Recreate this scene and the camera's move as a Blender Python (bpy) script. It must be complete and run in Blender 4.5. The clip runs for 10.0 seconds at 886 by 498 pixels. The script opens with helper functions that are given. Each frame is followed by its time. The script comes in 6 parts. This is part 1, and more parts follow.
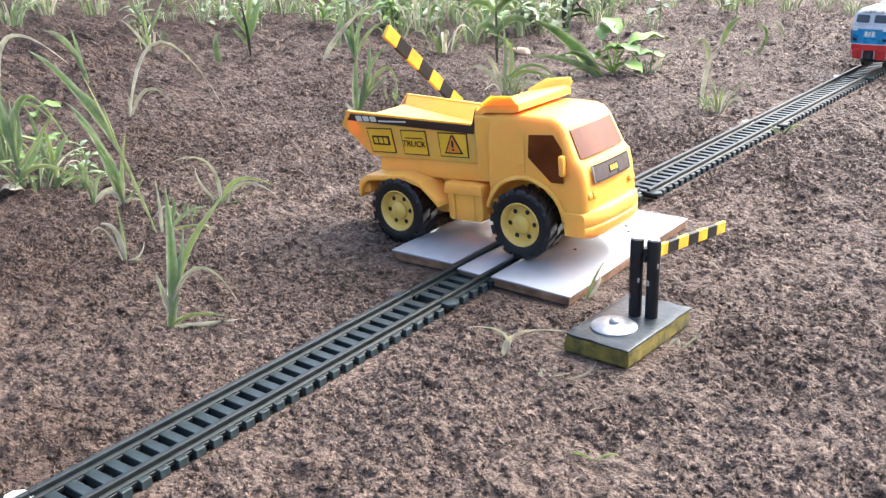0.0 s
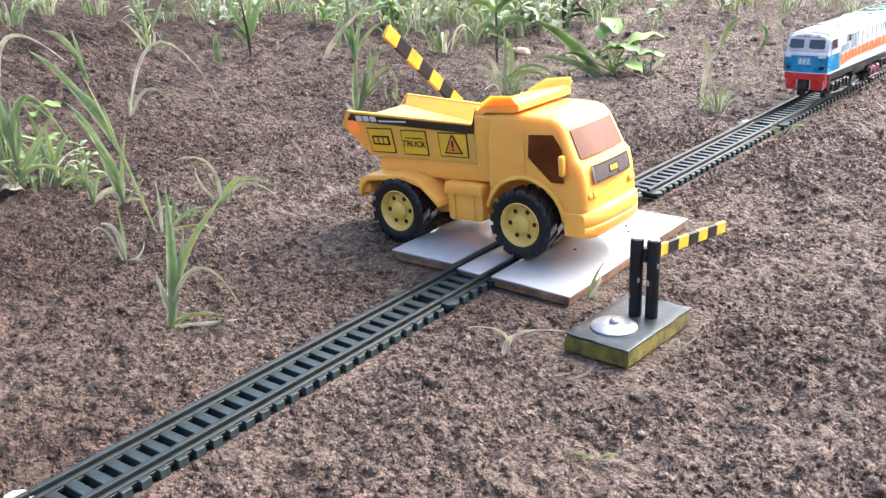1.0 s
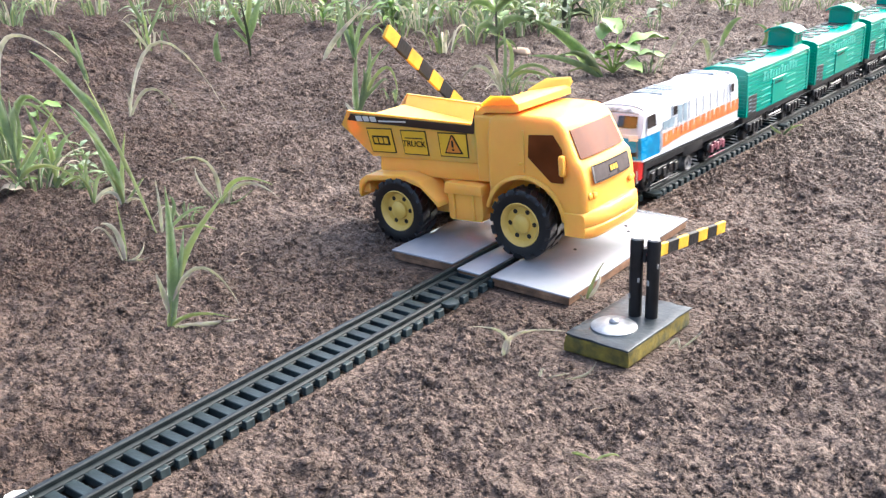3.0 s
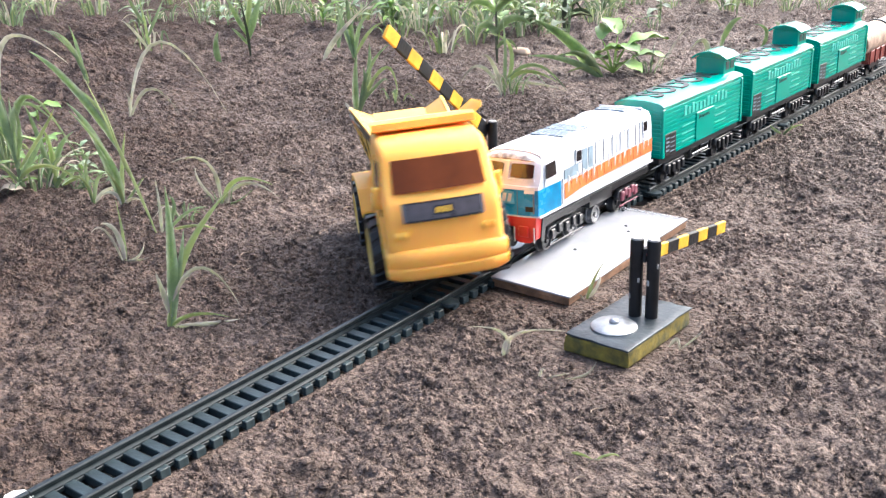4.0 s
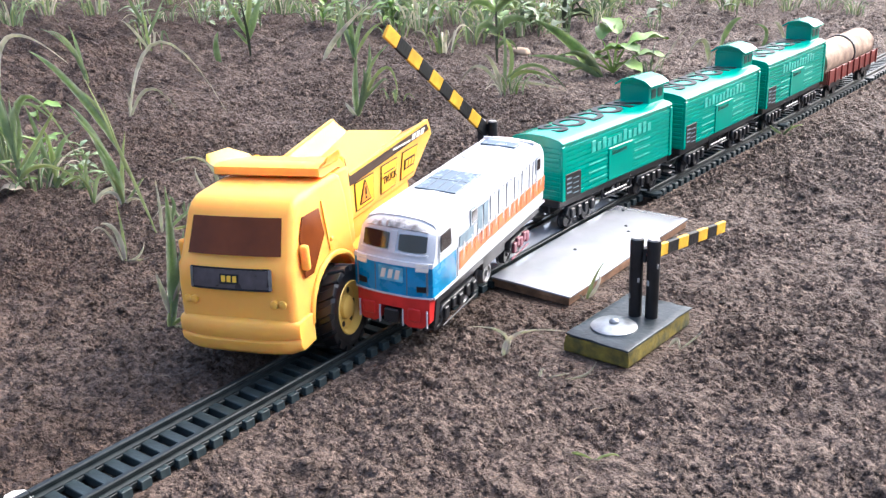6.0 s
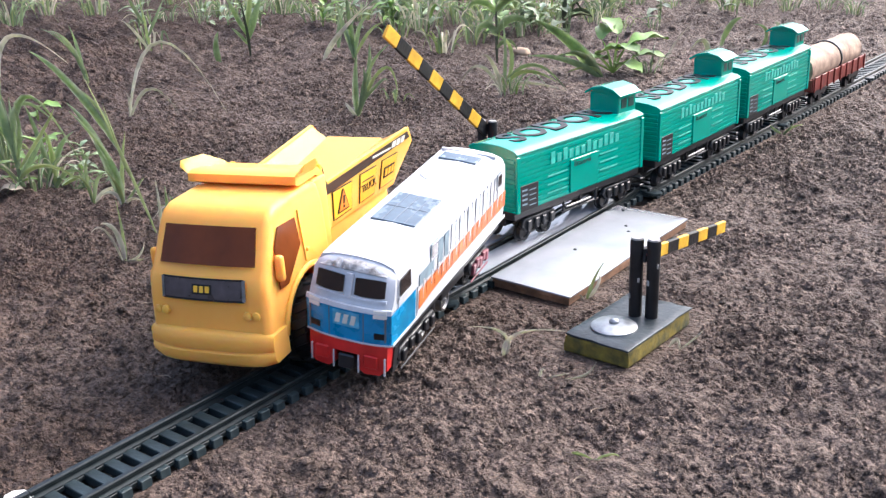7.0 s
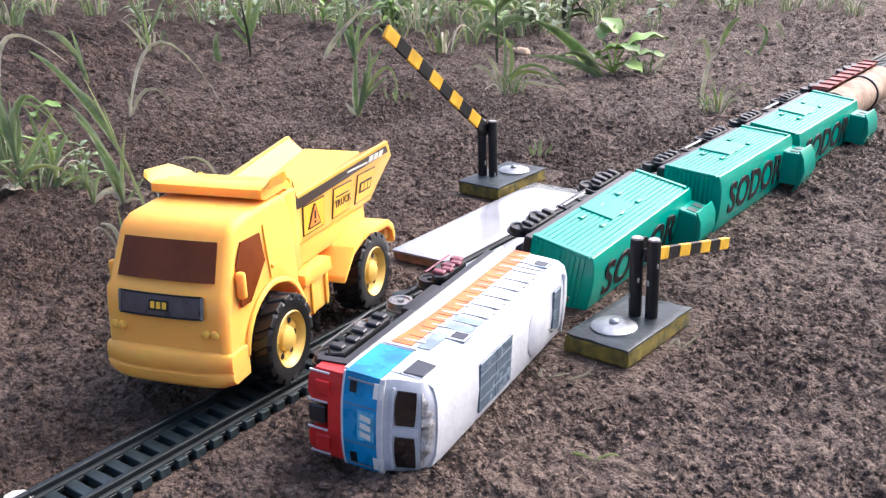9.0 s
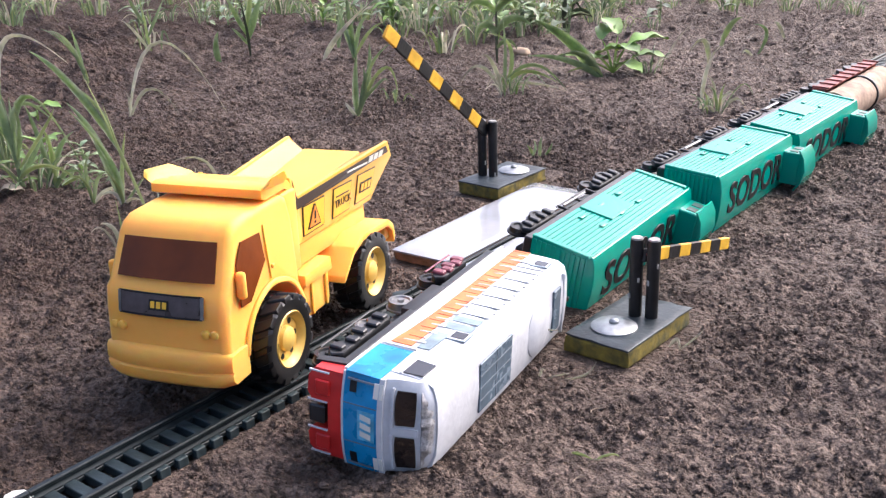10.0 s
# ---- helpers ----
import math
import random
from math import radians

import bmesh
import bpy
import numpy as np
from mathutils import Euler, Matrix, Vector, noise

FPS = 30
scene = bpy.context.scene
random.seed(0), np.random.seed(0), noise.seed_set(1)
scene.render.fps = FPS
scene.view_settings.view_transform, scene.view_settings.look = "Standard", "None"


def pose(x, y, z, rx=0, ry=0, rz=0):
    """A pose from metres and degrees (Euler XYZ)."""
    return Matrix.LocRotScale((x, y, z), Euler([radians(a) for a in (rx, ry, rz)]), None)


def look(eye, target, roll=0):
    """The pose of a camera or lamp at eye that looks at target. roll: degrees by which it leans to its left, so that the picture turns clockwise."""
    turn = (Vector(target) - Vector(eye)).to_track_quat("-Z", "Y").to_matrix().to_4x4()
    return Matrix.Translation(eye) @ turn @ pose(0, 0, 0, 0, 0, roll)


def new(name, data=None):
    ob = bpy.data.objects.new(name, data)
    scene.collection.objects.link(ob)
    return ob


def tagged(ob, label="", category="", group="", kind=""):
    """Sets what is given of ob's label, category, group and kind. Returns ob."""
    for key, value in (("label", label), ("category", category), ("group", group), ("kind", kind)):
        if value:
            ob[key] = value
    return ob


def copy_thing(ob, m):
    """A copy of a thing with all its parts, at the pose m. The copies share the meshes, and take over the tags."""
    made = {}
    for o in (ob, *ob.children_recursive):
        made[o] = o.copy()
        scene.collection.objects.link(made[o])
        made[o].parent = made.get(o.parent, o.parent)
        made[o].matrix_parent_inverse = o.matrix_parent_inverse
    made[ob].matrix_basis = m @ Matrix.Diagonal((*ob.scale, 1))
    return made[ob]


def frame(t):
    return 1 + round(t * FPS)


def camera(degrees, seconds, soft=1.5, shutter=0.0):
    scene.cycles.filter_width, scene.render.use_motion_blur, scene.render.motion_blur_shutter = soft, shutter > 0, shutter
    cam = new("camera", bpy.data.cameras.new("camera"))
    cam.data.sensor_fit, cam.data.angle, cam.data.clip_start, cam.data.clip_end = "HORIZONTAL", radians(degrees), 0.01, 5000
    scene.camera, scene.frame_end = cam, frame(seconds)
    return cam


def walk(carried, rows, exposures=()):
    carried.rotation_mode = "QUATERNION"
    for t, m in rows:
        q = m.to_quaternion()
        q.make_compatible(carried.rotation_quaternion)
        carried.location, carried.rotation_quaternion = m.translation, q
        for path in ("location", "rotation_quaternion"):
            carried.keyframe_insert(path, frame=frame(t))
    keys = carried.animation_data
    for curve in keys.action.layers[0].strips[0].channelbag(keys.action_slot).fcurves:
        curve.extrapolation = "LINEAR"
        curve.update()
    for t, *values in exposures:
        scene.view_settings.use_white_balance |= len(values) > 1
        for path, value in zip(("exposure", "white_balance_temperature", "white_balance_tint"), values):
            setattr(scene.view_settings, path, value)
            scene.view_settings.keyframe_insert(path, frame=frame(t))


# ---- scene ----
# ---------------------------------------------------------------- camera
cam = camera(46.70, 10.0, soft=1.3, shutter=0.5)
EYE = pose(0.2635, -0.3292, 0.1827, 69.511, 1.932, 36.782)
walk(cam, [(0.0, EYE), (10.0, EYE)], [(0.0, 2.04, 5850, 10), (3.0, 2.02, 5850, 10), (5.5, 1.8, 5700, 11), (7.5, 1.52, 5700, 14), (10.0, 1.37, 5850, 17)])

# ---------------------------------------------------------------- light
world = bpy.data.worlds.new("overcast_sky")
scene.world = world
world.use_nodes = True
wn = world.node_tree
sky = wn.nodes.new("ShaderNodeTexSky")
sky.sky_type = "NISHITA"
sky.sun_disc = False
sky.sun_elevation = radians(44)
sky.sun_rotation = radians(20)
sky.dust_density = 8.0
sky.air_density = 1.0
sky.ozone_density = 0.6
wn.links.new(sky.outputs[0], wn.nodes["Background"].inputs[0])
wn.nodes["Background"].inputs[1].default_value = 0.15
sun = new("sun", bpy.data.lights.new("sun", "SUN"))
sun.data.energy = 1.05
sun.data.angle = radians(60)
sun.data.color = (1.0, 0.985, 0.96)
sun.matrix_basis = look((0.34, 1.06, 0.99), (0, 0.1, 0))

K = 0.001      # the small things are written in millimetres
BEND = 0.0312  # the track turns a little after its first joint


# ---------------------------------------------------------------- mesh tools
def bm_box(x0, x1, y0, y1, z0, z1, bevel=0.0, seg=2, bm=None):
    own = bmesh.new() if bm is None else bm
    vs = bmesh.ops.create_cube(own, size=1.0)["verts"]
    for v in vs:
        v.co = Vector(((x0 + x1) / 2 + v.co.x * (x1 - x0), (y0 + y1) / 2 + v.co.y * (y1 - y0), (z0 + z1) / 2 + v.co.z * (z1 - z0))) * K
    if bevel:
        es = list({e for v in vs for e in v.link_edges})
        bmesh.ops.bevel(own, geom=es, offset=bevel * K, segments=seg, affect="EDGES", profile=0.5)
    return own


def bm_loft(rings, bevel=0.0, seg=2, bm=None, closed=True, angle=25):
    """Skin rings of equal count (millimetres) and cap both ends."""
    own = bmesh.new() if bm is None else bm
    rows = [[own.verts.new(Vector(p) * K) for p in ring] for ring in rings]
    n = len(rows[0])
    fs = []
    for a, b in zip(rows, rows[1:]):
        for i in range(n if closed else n - 1):
            fs.append(own.faces.new((a[i], a[(i + 1) % n], b[(i + 1) % n], b[i])))
    if closed:
        fs.append(own.faces.new(rows[0][::-1]))
        fs.append(own.faces.new(rows[-1]))
    own.normal_update()
    bmesh.ops.recalc_face_normals(own, faces=fs)
    if bevel:
        es = [e for e in {e for f in fs for e in f.edges} if len(e.link_faces) == 2 and e.calc_face_angle(0) > radians(angle)]
        bmesh.ops.bevel(own, geom=es, offset=bevel * K, segments=seg, affect="EDGES", profile=0.5)
    return own


def bm_prism(outline, y0, y1, bevel=0.0, seg=2, bm=None, axis="y", angle=25):
    """A flat outline (pairs) pushed along an axis."""
    if axis == "y":
        rings = [[(a, y, b) for a, b in outline] for y in (y0, y1)]
    elif axis == "x":
        rings = [[(y, a, b) for a, b in outline] for y in (y0, y1)]
    else:
        rings = [[(a, b, y) for a, b in outline] for y in (y0, y1)]
    return bm_loft(rings, bevel, seg, bm, True, angle)


def bm_turn(profile, n=24, bm=None, axis="y", at=(0, 0, 0), cap=True):
    """A profile of (radius, height) turned round an axis; ends at radius 0 close it."""
    own = bmesh.new() if bm is None else bm
    rings = []
    for r, h in profile:
        ring = []
        for i in range(n):
            a = math.tau * i / n
            c, s = r * math.cos(a), r * math.sin(a)
            p = (c, h, s) if axis == "y" else (c, s, h) if axis == "z" else (h, c, s)
            ring.append(own.verts.new((Vector(p) + Vector(at)) * K))
        rings.append(ring)
    fs = []
    for a, b in zip(rings, rings[1:]):
        for i in range(n):
            fs.append(own.faces.new((a[i], a[(i + 1) % n], b[(i + 1) % n], b[i])))
    if cap:
        fs.append(own.faces.new(rings[0][::-1]))
        fs.append(own.faces.new(rings[-1]))
    bmesh.ops.recalc_face_normals(own, faces=fs)
    return own


def mesh_of(name, bm, material, smooth=35):
    me = bpy.data.meshes.new(name)
    if smooth:
        bm.normal_update()
        for f in bm.faces:
            f.smooth = True
        for e in bm.edges:
            e.smooth = len(e.link_faces) == 2 and e.calc_face_angle(0) < radians(smooth)
    bm.to_mesh(me)
    bm.free()
    me.materials.append(material)
    return me


def part(name, bm, material, parent, label="", smooth=35):
    ob = new(name, mesh_of(name, bm, material, smooth))
    ob.parent = parent
    if label:
        tagged(ob, label)
    return ob


def thing(name, label, category, group="", m=None, kind=""):
    ob = new(name)
    ob.empty_display_size = 0.01
    if m is not None:
        ob.matrix_basis = m
    return tagged(ob, label, category, group, kind)


def rest(ob, m):
    ob.matrix_basis = m
    return ob


def text_part(name, words, size, material, parent, m, thick=0.08, label="", stretch=1.0, bold=0.0):
    """Lettering as a thin mesh; m places its middle in the parent's space (millimetres)."""
    cu = bpy.data.curves.new(name, "FONT")
    cu.body, cu.size, cu.extrude, cu.offset = words, size * K, thick * K, bold * K
    cu.align_x, cu.align_y, cu.resolution_u = "CENTER", "CENTER", 3
    tmp = bpy.data.objects.new(name, cu)
    scene.collection.objects.link(tmp)
    bpy.context.view_layer.update()
    me = bpy.data.meshes.new_from_object(tmp.evaluated_get(bpy.context.evaluated_depsgraph_get()))
    bpy.data.objects.remove(tmp)
    me.materials.clear()
    me.materials.append(material)
    me.transform(Matrix.Diagonal((stretch, 1, 1, 1)))
    me.transform(m)
    me.name = name
    ob = new(name, me)
    ob.parent = parent
    if label:
        tagged(ob, label)
    return ob


def mm(x, y, z, rx=0, ry=0, rz=0):
    return pose(x * K, y * K, z * K, rx, ry, rz)


# ---------------------------------------------------------------- materials
def mat(name, color, rough=0.5, metal=0.0, vary=0.25, scale=60.0, bump=0.0, bump_scale=400.0, grain=0.1, second=None, coat=0.0, sss=0.0, spec=0.5, object_random=0.0, sss_reach=0.0015, sss_tint=(1.0, 0.5, 0.15)):
    m = bpy.data.materials.new(name)
    m.use_nodes = True
    nt = m.node_tree
    b = nt.nodes["Principled BSDF"]
    tc = nt.nodes.new("ShaderNodeTexCoord")
    n1 = nt.nodes.new("ShaderNodeTexNoise")
    n1.inputs["Scale"].default_value = scale
    n1.inputs["Detail"].default_value = 6
    n2 = nt.nodes.new("ShaderNodeTexNoise")
    n2.inputs["Scale"].default_value = bump_scale
    n2.inputs["Detail"].default_value = 4
    nt.links.new(tc.outputs["Object"], n1.inputs["Vector"])
    nt.links.new(tc.outputs["Object"], n2.inputs["Vector"])
    ramp = nt.nodes.new("ShaderNodeValToRGB")
    dark = second or tuple(c * (1 - vary) for c in color)
    light = color if second else tuple(min(1, c * (1 + vary * 0.6)) for c in color)
    ramp.color_ramp.elements[0].position, ramp.color_ramp.elements[1].position = 0.32, 0.68
    ramp.color_ramp.elements[0].color = (*dark, 1)
    ramp.color_ramp.elements[1].color = (*light, 1)
    nt.links.new(n1.outputs["Fac"], ramp.inputs["Fac"])
    mix = nt.nodes.new("ShaderNodeMixRGB")
    mix.blend_type = "OVERLAY"
    mix.inputs["Fac"].default_value = grain
    nt.links.new(ramp.outputs["Color"], mix.inputs[1])
    nt.links.new(n2.outputs["Fac"], mix.inputs[2])
    out = mix.outputs["Color"]
    if object_random:
        oi = nt.nodes.new("ShaderNodeObjectInfo")
        mr = nt.nodes.new("ShaderNodeMapRange")
        mr.inputs["To Min"].default_value, mr.inputs["To Max"].default_value = 1 - object_random, 1 + object_random
        nt.links.new(oi.outputs["Random"], mr.inputs["Value"])
        hsv = nt.nodes.new("ShaderNodeHueSaturation")
        nt.links.new(mr.outputs["Result"], hsv.inputs["Value"])
        nt.links.new(out, hsv.inputs["Color"])
        out = hsv.outputs["Color"]
    nt.links.new(out, b.inputs["Base Color"])
    rr = nt.nodes.new("ShaderNodeMapRange")
    rr.inputs["To Min"].default_value, rr.inputs["To Max"].default_value = max(0.02, rough - 0.12), min(1, rough + 0.12)
    nt.links.new(n1.outputs["Fac"], rr.inputs["Value"])
    nt.links.new(rr.outputs["Result"], b.inputs["Roughness"])
    b.inputs["Metallic"].default_value = metal
    b.inputs["Specular IOR Level"].default_value = spec
    b.inputs["Coat Weight"].default_value = coat
    if sss:
        b.inputs["Subsurface Weight"].default_value = sss
        b.inputs["Subsurface Radius"].default_value = sss_tint
        b.inputs["Subsurface Scale"].default_value = sss_reach
    if bump:
        bp = nt.nodes.new("ShaderNodeBump")
        bp.inputs["Strength"].default_value = bump
        bp.inputs["Distance"].default_value = 0.0006
        nt.links.new(n2.outputs["Fac"], bp.inputs["Height"])
        nt.links.new(bp.outputs["Normal"], b.inputs["Normal"])
    return m


def make_soil(name, loose=False):
    m = bpy.data.materials.new(name)
    m.use_nodes = True
    nt = m.node_tree
    N, Lk = nt.nodes, nt.links
    b = N["Principled BSDF"]
    tc = N.new("ShaderNodeTexCoord")

    def noise_tex(scale, detail=6, rough=0.6):
        n = N.new("ShaderNodeTexNoise")
        n.inputs["Scale"].default_value, n.inputs["Detail"].default_value, n.inputs["Roughness"].default_value = scale, detail, rough
        Lk.new(tc.outputs["Object"], n.inputs["Vector"])
        return n

    big, mid, fine = noise_tex(4.5, 5), noise_tex(75, 9, 0.78), noise_tex(430, 3, 0.7)
    r1 = N.new("ShaderNodeValToRGB")
    e = r1.color_ramp.elements
    e[0].position, e[0].color = 0.34, (0.070, 0.0535, 0.0425, 1)
    e[1].position, e[1].color = 0.66, (0.148, 0.115, 0.0945, 1)
    Lk.new(mid.outputs["Fac"], r1.inputs["Fac"])
    r2 = N.new("ShaderNodeValToRGB")
    e = r2.color_ramp.elements
    e[0].position, e[0].color = 0.36, (0.72, 0.66, 0.62, 1)
    e[1].position, e[1].color = 0.66, (1.15, 1.12, 1.1, 1)
    Lk.new(big.outputs["Fac"], r2.inputs["Fac"])
    mul = N.new("ShaderNodeMixRGB")
    mul.blend_type = "MULTIPLY"
    mul.inputs["Fac"].default_value = 1.0
    Lk.new(r1.outputs["Color"], mul.inputs[1])
    Lk.new(r2.outputs["Color"], mul.inputs[2])
    # sky sheen and shade put in the colour: wet, dark, greying towards one side
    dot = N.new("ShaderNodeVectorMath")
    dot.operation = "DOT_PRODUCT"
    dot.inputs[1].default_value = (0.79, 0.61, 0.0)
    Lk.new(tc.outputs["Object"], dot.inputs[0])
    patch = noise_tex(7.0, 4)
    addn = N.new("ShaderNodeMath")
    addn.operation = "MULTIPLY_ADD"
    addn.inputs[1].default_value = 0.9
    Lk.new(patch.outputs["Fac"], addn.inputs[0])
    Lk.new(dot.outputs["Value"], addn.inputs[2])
    # ramp of that painted brightness, from the shaded dark end to the sheen
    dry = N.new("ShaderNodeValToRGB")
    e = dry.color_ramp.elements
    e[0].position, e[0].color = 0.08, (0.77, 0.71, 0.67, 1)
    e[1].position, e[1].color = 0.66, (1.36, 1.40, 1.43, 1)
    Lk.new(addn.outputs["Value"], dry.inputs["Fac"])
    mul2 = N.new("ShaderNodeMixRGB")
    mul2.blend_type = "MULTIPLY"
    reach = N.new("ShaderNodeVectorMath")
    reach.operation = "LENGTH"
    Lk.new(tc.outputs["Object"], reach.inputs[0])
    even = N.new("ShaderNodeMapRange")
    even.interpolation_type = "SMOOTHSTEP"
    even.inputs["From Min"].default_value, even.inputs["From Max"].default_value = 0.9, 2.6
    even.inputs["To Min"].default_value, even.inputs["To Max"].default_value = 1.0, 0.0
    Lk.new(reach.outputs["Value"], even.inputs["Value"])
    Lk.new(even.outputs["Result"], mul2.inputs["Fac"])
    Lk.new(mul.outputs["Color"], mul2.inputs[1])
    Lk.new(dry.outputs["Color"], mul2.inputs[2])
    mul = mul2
    # fine grain, light and dark; shade of pits is also painted into the specks
    r3 = N.new("ShaderNodeValToRGB")
    e = r3.color_ramp.elements
    e[0].position, e[0].color = 0.36, (0.40, 0.385, 0.375, 1)
    e[1].position, e[1].color = 0.66, (1.42, 1.39, 1.37, 1)
    Lk.new(fine.outputs["Fac"], r3.inputs["Fac"])
    ov = N.new("ShaderNodeMixRGB")
    ov.blend_type = "MULTIPLY"
    ov.inputs["Fac"].default_value = 0.9
    Lk.new(mul.outputs["Color"], ov.inputs[1])
    Lk.new(r3.outputs["Color"], ov.inputs[2])
    if loose:
        geo = N.new("ShaderNodeNewGeometry")
        mr = N.new("ShaderNodeMapRange")
        mr.inputs["To Min"].default_value, mr.inputs["To Max"].default_value = 0.65, 1.35
        Lk.new(geo.outputs["Random Per Island"], mr.inputs["Value"])
        hsv = N.new("ShaderNodeHueSaturation")
        Lk.new(mr.outputs["Result"], hsv.inputs["Value"])
        Lk.new(ov.outputs["Color"], hsv.inputs["Color"])
        Lk.new(hsv.outputs["Color"], b.inputs["Base Color"])
    else:
        Lk.new(ov.outputs["Color"], b.inputs["Base Color"])
    rr = N.new("ShaderNodeMapRange")
    rr.inputs["To Min"].default_value, rr.inputs["To Max"].default_value = 0.50, 0.78
    Lk.new(big.outputs["Fac"], rr.inputs["Value"])
    b.inputs["Specular IOR Level"].default_value = 0.16
    Lk.new(rr.outputs["Result"], b.inputs["Roughness"])
    # crumbs: rounded cells of three sizes, their edges broken by noise
    warp = noise_tex(380, 3, 0.7)
    warped = N.new("ShaderNodeVectorMath")
    warped.operation = "MULTIPLY_ADD"
    warped.inputs[1].default_value = (0.0030, 0.0030, 0.0030)
    Lk.new(warp.outputs["Color"], warped.inputs[0])
    Lk.new(tc.outputs["Object"], warped.inputs[2])
    last = None
    for scale, deep in ((820, 0.0012), (400, 0.0020), (200, 0.0010)):
        cell = N.new("ShaderNodeTexVoronoi")
        cell.inputs["Scale"].default_value = scale
        Lk.new(warped.outputs["Vector"], cell.inputs["Vector"])
        round_top = N.new("ShaderNodeMath")
        round_top.operation = "POWER"
        round_top.inputs[1].default_value = 1.6
        Lk.new(cell.outputs["Distance"], round_top.inputs[0])
        bp = N.new("ShaderNodeBump")
        bp.invert = True
        bp.inputs["Strength"].default_value = 0.85
        bp.inputs["Distance"].default_value = deep
        Lk.new(round_top.outputs["Value"], bp.inputs["Height"])
        if last:
            Lk.new(last.outputs["Normal"], bp.inputs["Normal"])
        last = bp
    bp2 = N.new("ShaderNodeBump")
    bp2.inputs["Strength"].default_value = 0.5
    bp2.inputs["Distance"].default_value = 0.004
    Lk.new(noise_tex(260, 6, 0.75).outputs["Fac"], bp2.inputs["Height"])
    Lk.new(last.outputs["Normal"], bp2.inputs["Normal"])
    bp3 = N.new("ShaderNodeBump")
    bp3.inputs["Strength"].default_value = 0.55
    bp3.inputs["Distance"].default_value = 0.010
    Lk.new(noise_tex(64, 4, 0.6).outputs["Fac"], bp3.inputs["Height"])
    Lk.new(bp2.outputs["Normal"], bp3.inputs["Normal"])
    Lk.new(bp3.outputs["Normal"], b.inputs["Normal"])
    return m


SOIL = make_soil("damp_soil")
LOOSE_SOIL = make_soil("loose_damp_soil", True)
TRACK = mat("grey_green_track_plastic", (0.026, 0.038, 0.040), 0.40, spec=0.25, vary=0.45, scale=240, bump=0.3, grain=0.3)
RAIL = mat("dark_rail_plastic", (0.013, 0.018, 0.019), 0.36, spec=0.25, vary=0.3, scale=200, grain=0.15)
YELLOW = mat("orange_yellow_plastic", (0.95, 0.45, 0.09), 0.32, spec=0.16, vary=0.05, scale=40, grain=0.04, sss=0.6, sss_reach=0.005)
TYRE = mat("black_rubber_plastic", (0.006, 0.006, 0.0065), 0.42, vary=0.3, scale=150, grain=0.1)
HUB = mat("ochre_hub_plastic", (0.66, 0.43, 0.09), 0.40, vary=0.1, scale=100)
GLASS_BROWN = mat("brown_sticker_glass", (0.135, 0.034, 0.008), 0.22, vary=0.3, scale=50, spec=0.16, bump=0.04, bump_scale=120)
BLACK = mat("black_paint", (0.009, 0.009, 0.010), 0.5, vary=0.5, scale=160, bump=0.35, bump_scale=500, spec=0.35)
GREY_STICKER = mat("grey_grille_sticker", (0.075, 0.060, 0.062), 0.3, vary=0.3, scale=200)
LABEL_YELLOW = mat("yellow_sticker", (0.82, 0.47, 0.03), 0.4, vary=0.1, scale=80)
LABEL_ORANGE = mat("orange_sticker", (0.75, 0.24, 0.03), 0.4, vary=0.1, scale=80)
DARK_BROWN = mat("dark_brown_sticker", (0.035, 0.018, 0.012), 0.4, vary=0.2, scale=80)
PALE = mat("off_white_print", (0.72, 0.70, 0.62), 0.45, vary=0.1, scale=90)
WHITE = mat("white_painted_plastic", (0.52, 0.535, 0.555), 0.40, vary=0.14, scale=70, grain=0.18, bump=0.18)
BLUE = mat("sky_blue_paint", (0.010, 0.25, 0.50), 0.28, vary=0.4, scale=90, grain=0.1)
RED = mat("signal_red_paint", (0.56, 0.022, 0.020), 0.36, vary=0.25, scale=90, grain=0.1)
ORANGE = mat("orange_stripe_print", (0.66, 0.17, 0.035), 0.45, vary=0.35, scale=220, grain=0.2)
ROOF_PRINT = mat("glossy_slate_roof_print", (0.10, 0.14, 0.175), 0.26, vary=0.25, scale=150, grain=0.2)
RUST = mat("dark_orange_seam_print", (0.30, 0.07, 0.025), 0.5, vary=0.3, scale=220)
GREY_BLUE = mat("grey_blue_print", (0.20, 0.27, 0.31), 0.6, vary=0.3, scale=150, grain=0.2)
LINE = mat("thin_grey_line_print", (0.13, 0.16, 0.19), 0.5, vary=0.2, scale=150)
WINDOW = mat("dark_window_sticker", (0.014, 0.010, 0.010), 0.12, vary=0.3, scale=120, coat=0.5)
FRAME_BLACK = mat("black_underframe_plastic", (0.016, 0.017, 0.019), 0.4, vary=0.35, scale=150)
STEEL = mat("dull_wheel_steel", (0.26, 0.26, 0.26), 0.48, metal=0.8, vary=0.3, scale=200, grain=0.2)
MAGENTA = mat("dull_crimson_plastic", (0.20, 0.055, 0.075), 0.5, vary=0.3, scale=150)
GREEN = mat("sea_green_plastic", (0.003, 0.285, 0.205), 0.17, spec=0.6, vary=0.10, scale=50, grain=0.06, sss=0.1, bump=0.08, bump_scale=150)
MAROON = mat("brick_red_plastic", (0.20, 0.035, 0.025), 0.45, vary=0.3, scale=120, grain=0.2)
PALE_FRAME = mat("pale_brown_frame_plastic", (0.36, 0.29, 0.26), 0.35, vary=0.3, scale=120, grain=0.2)
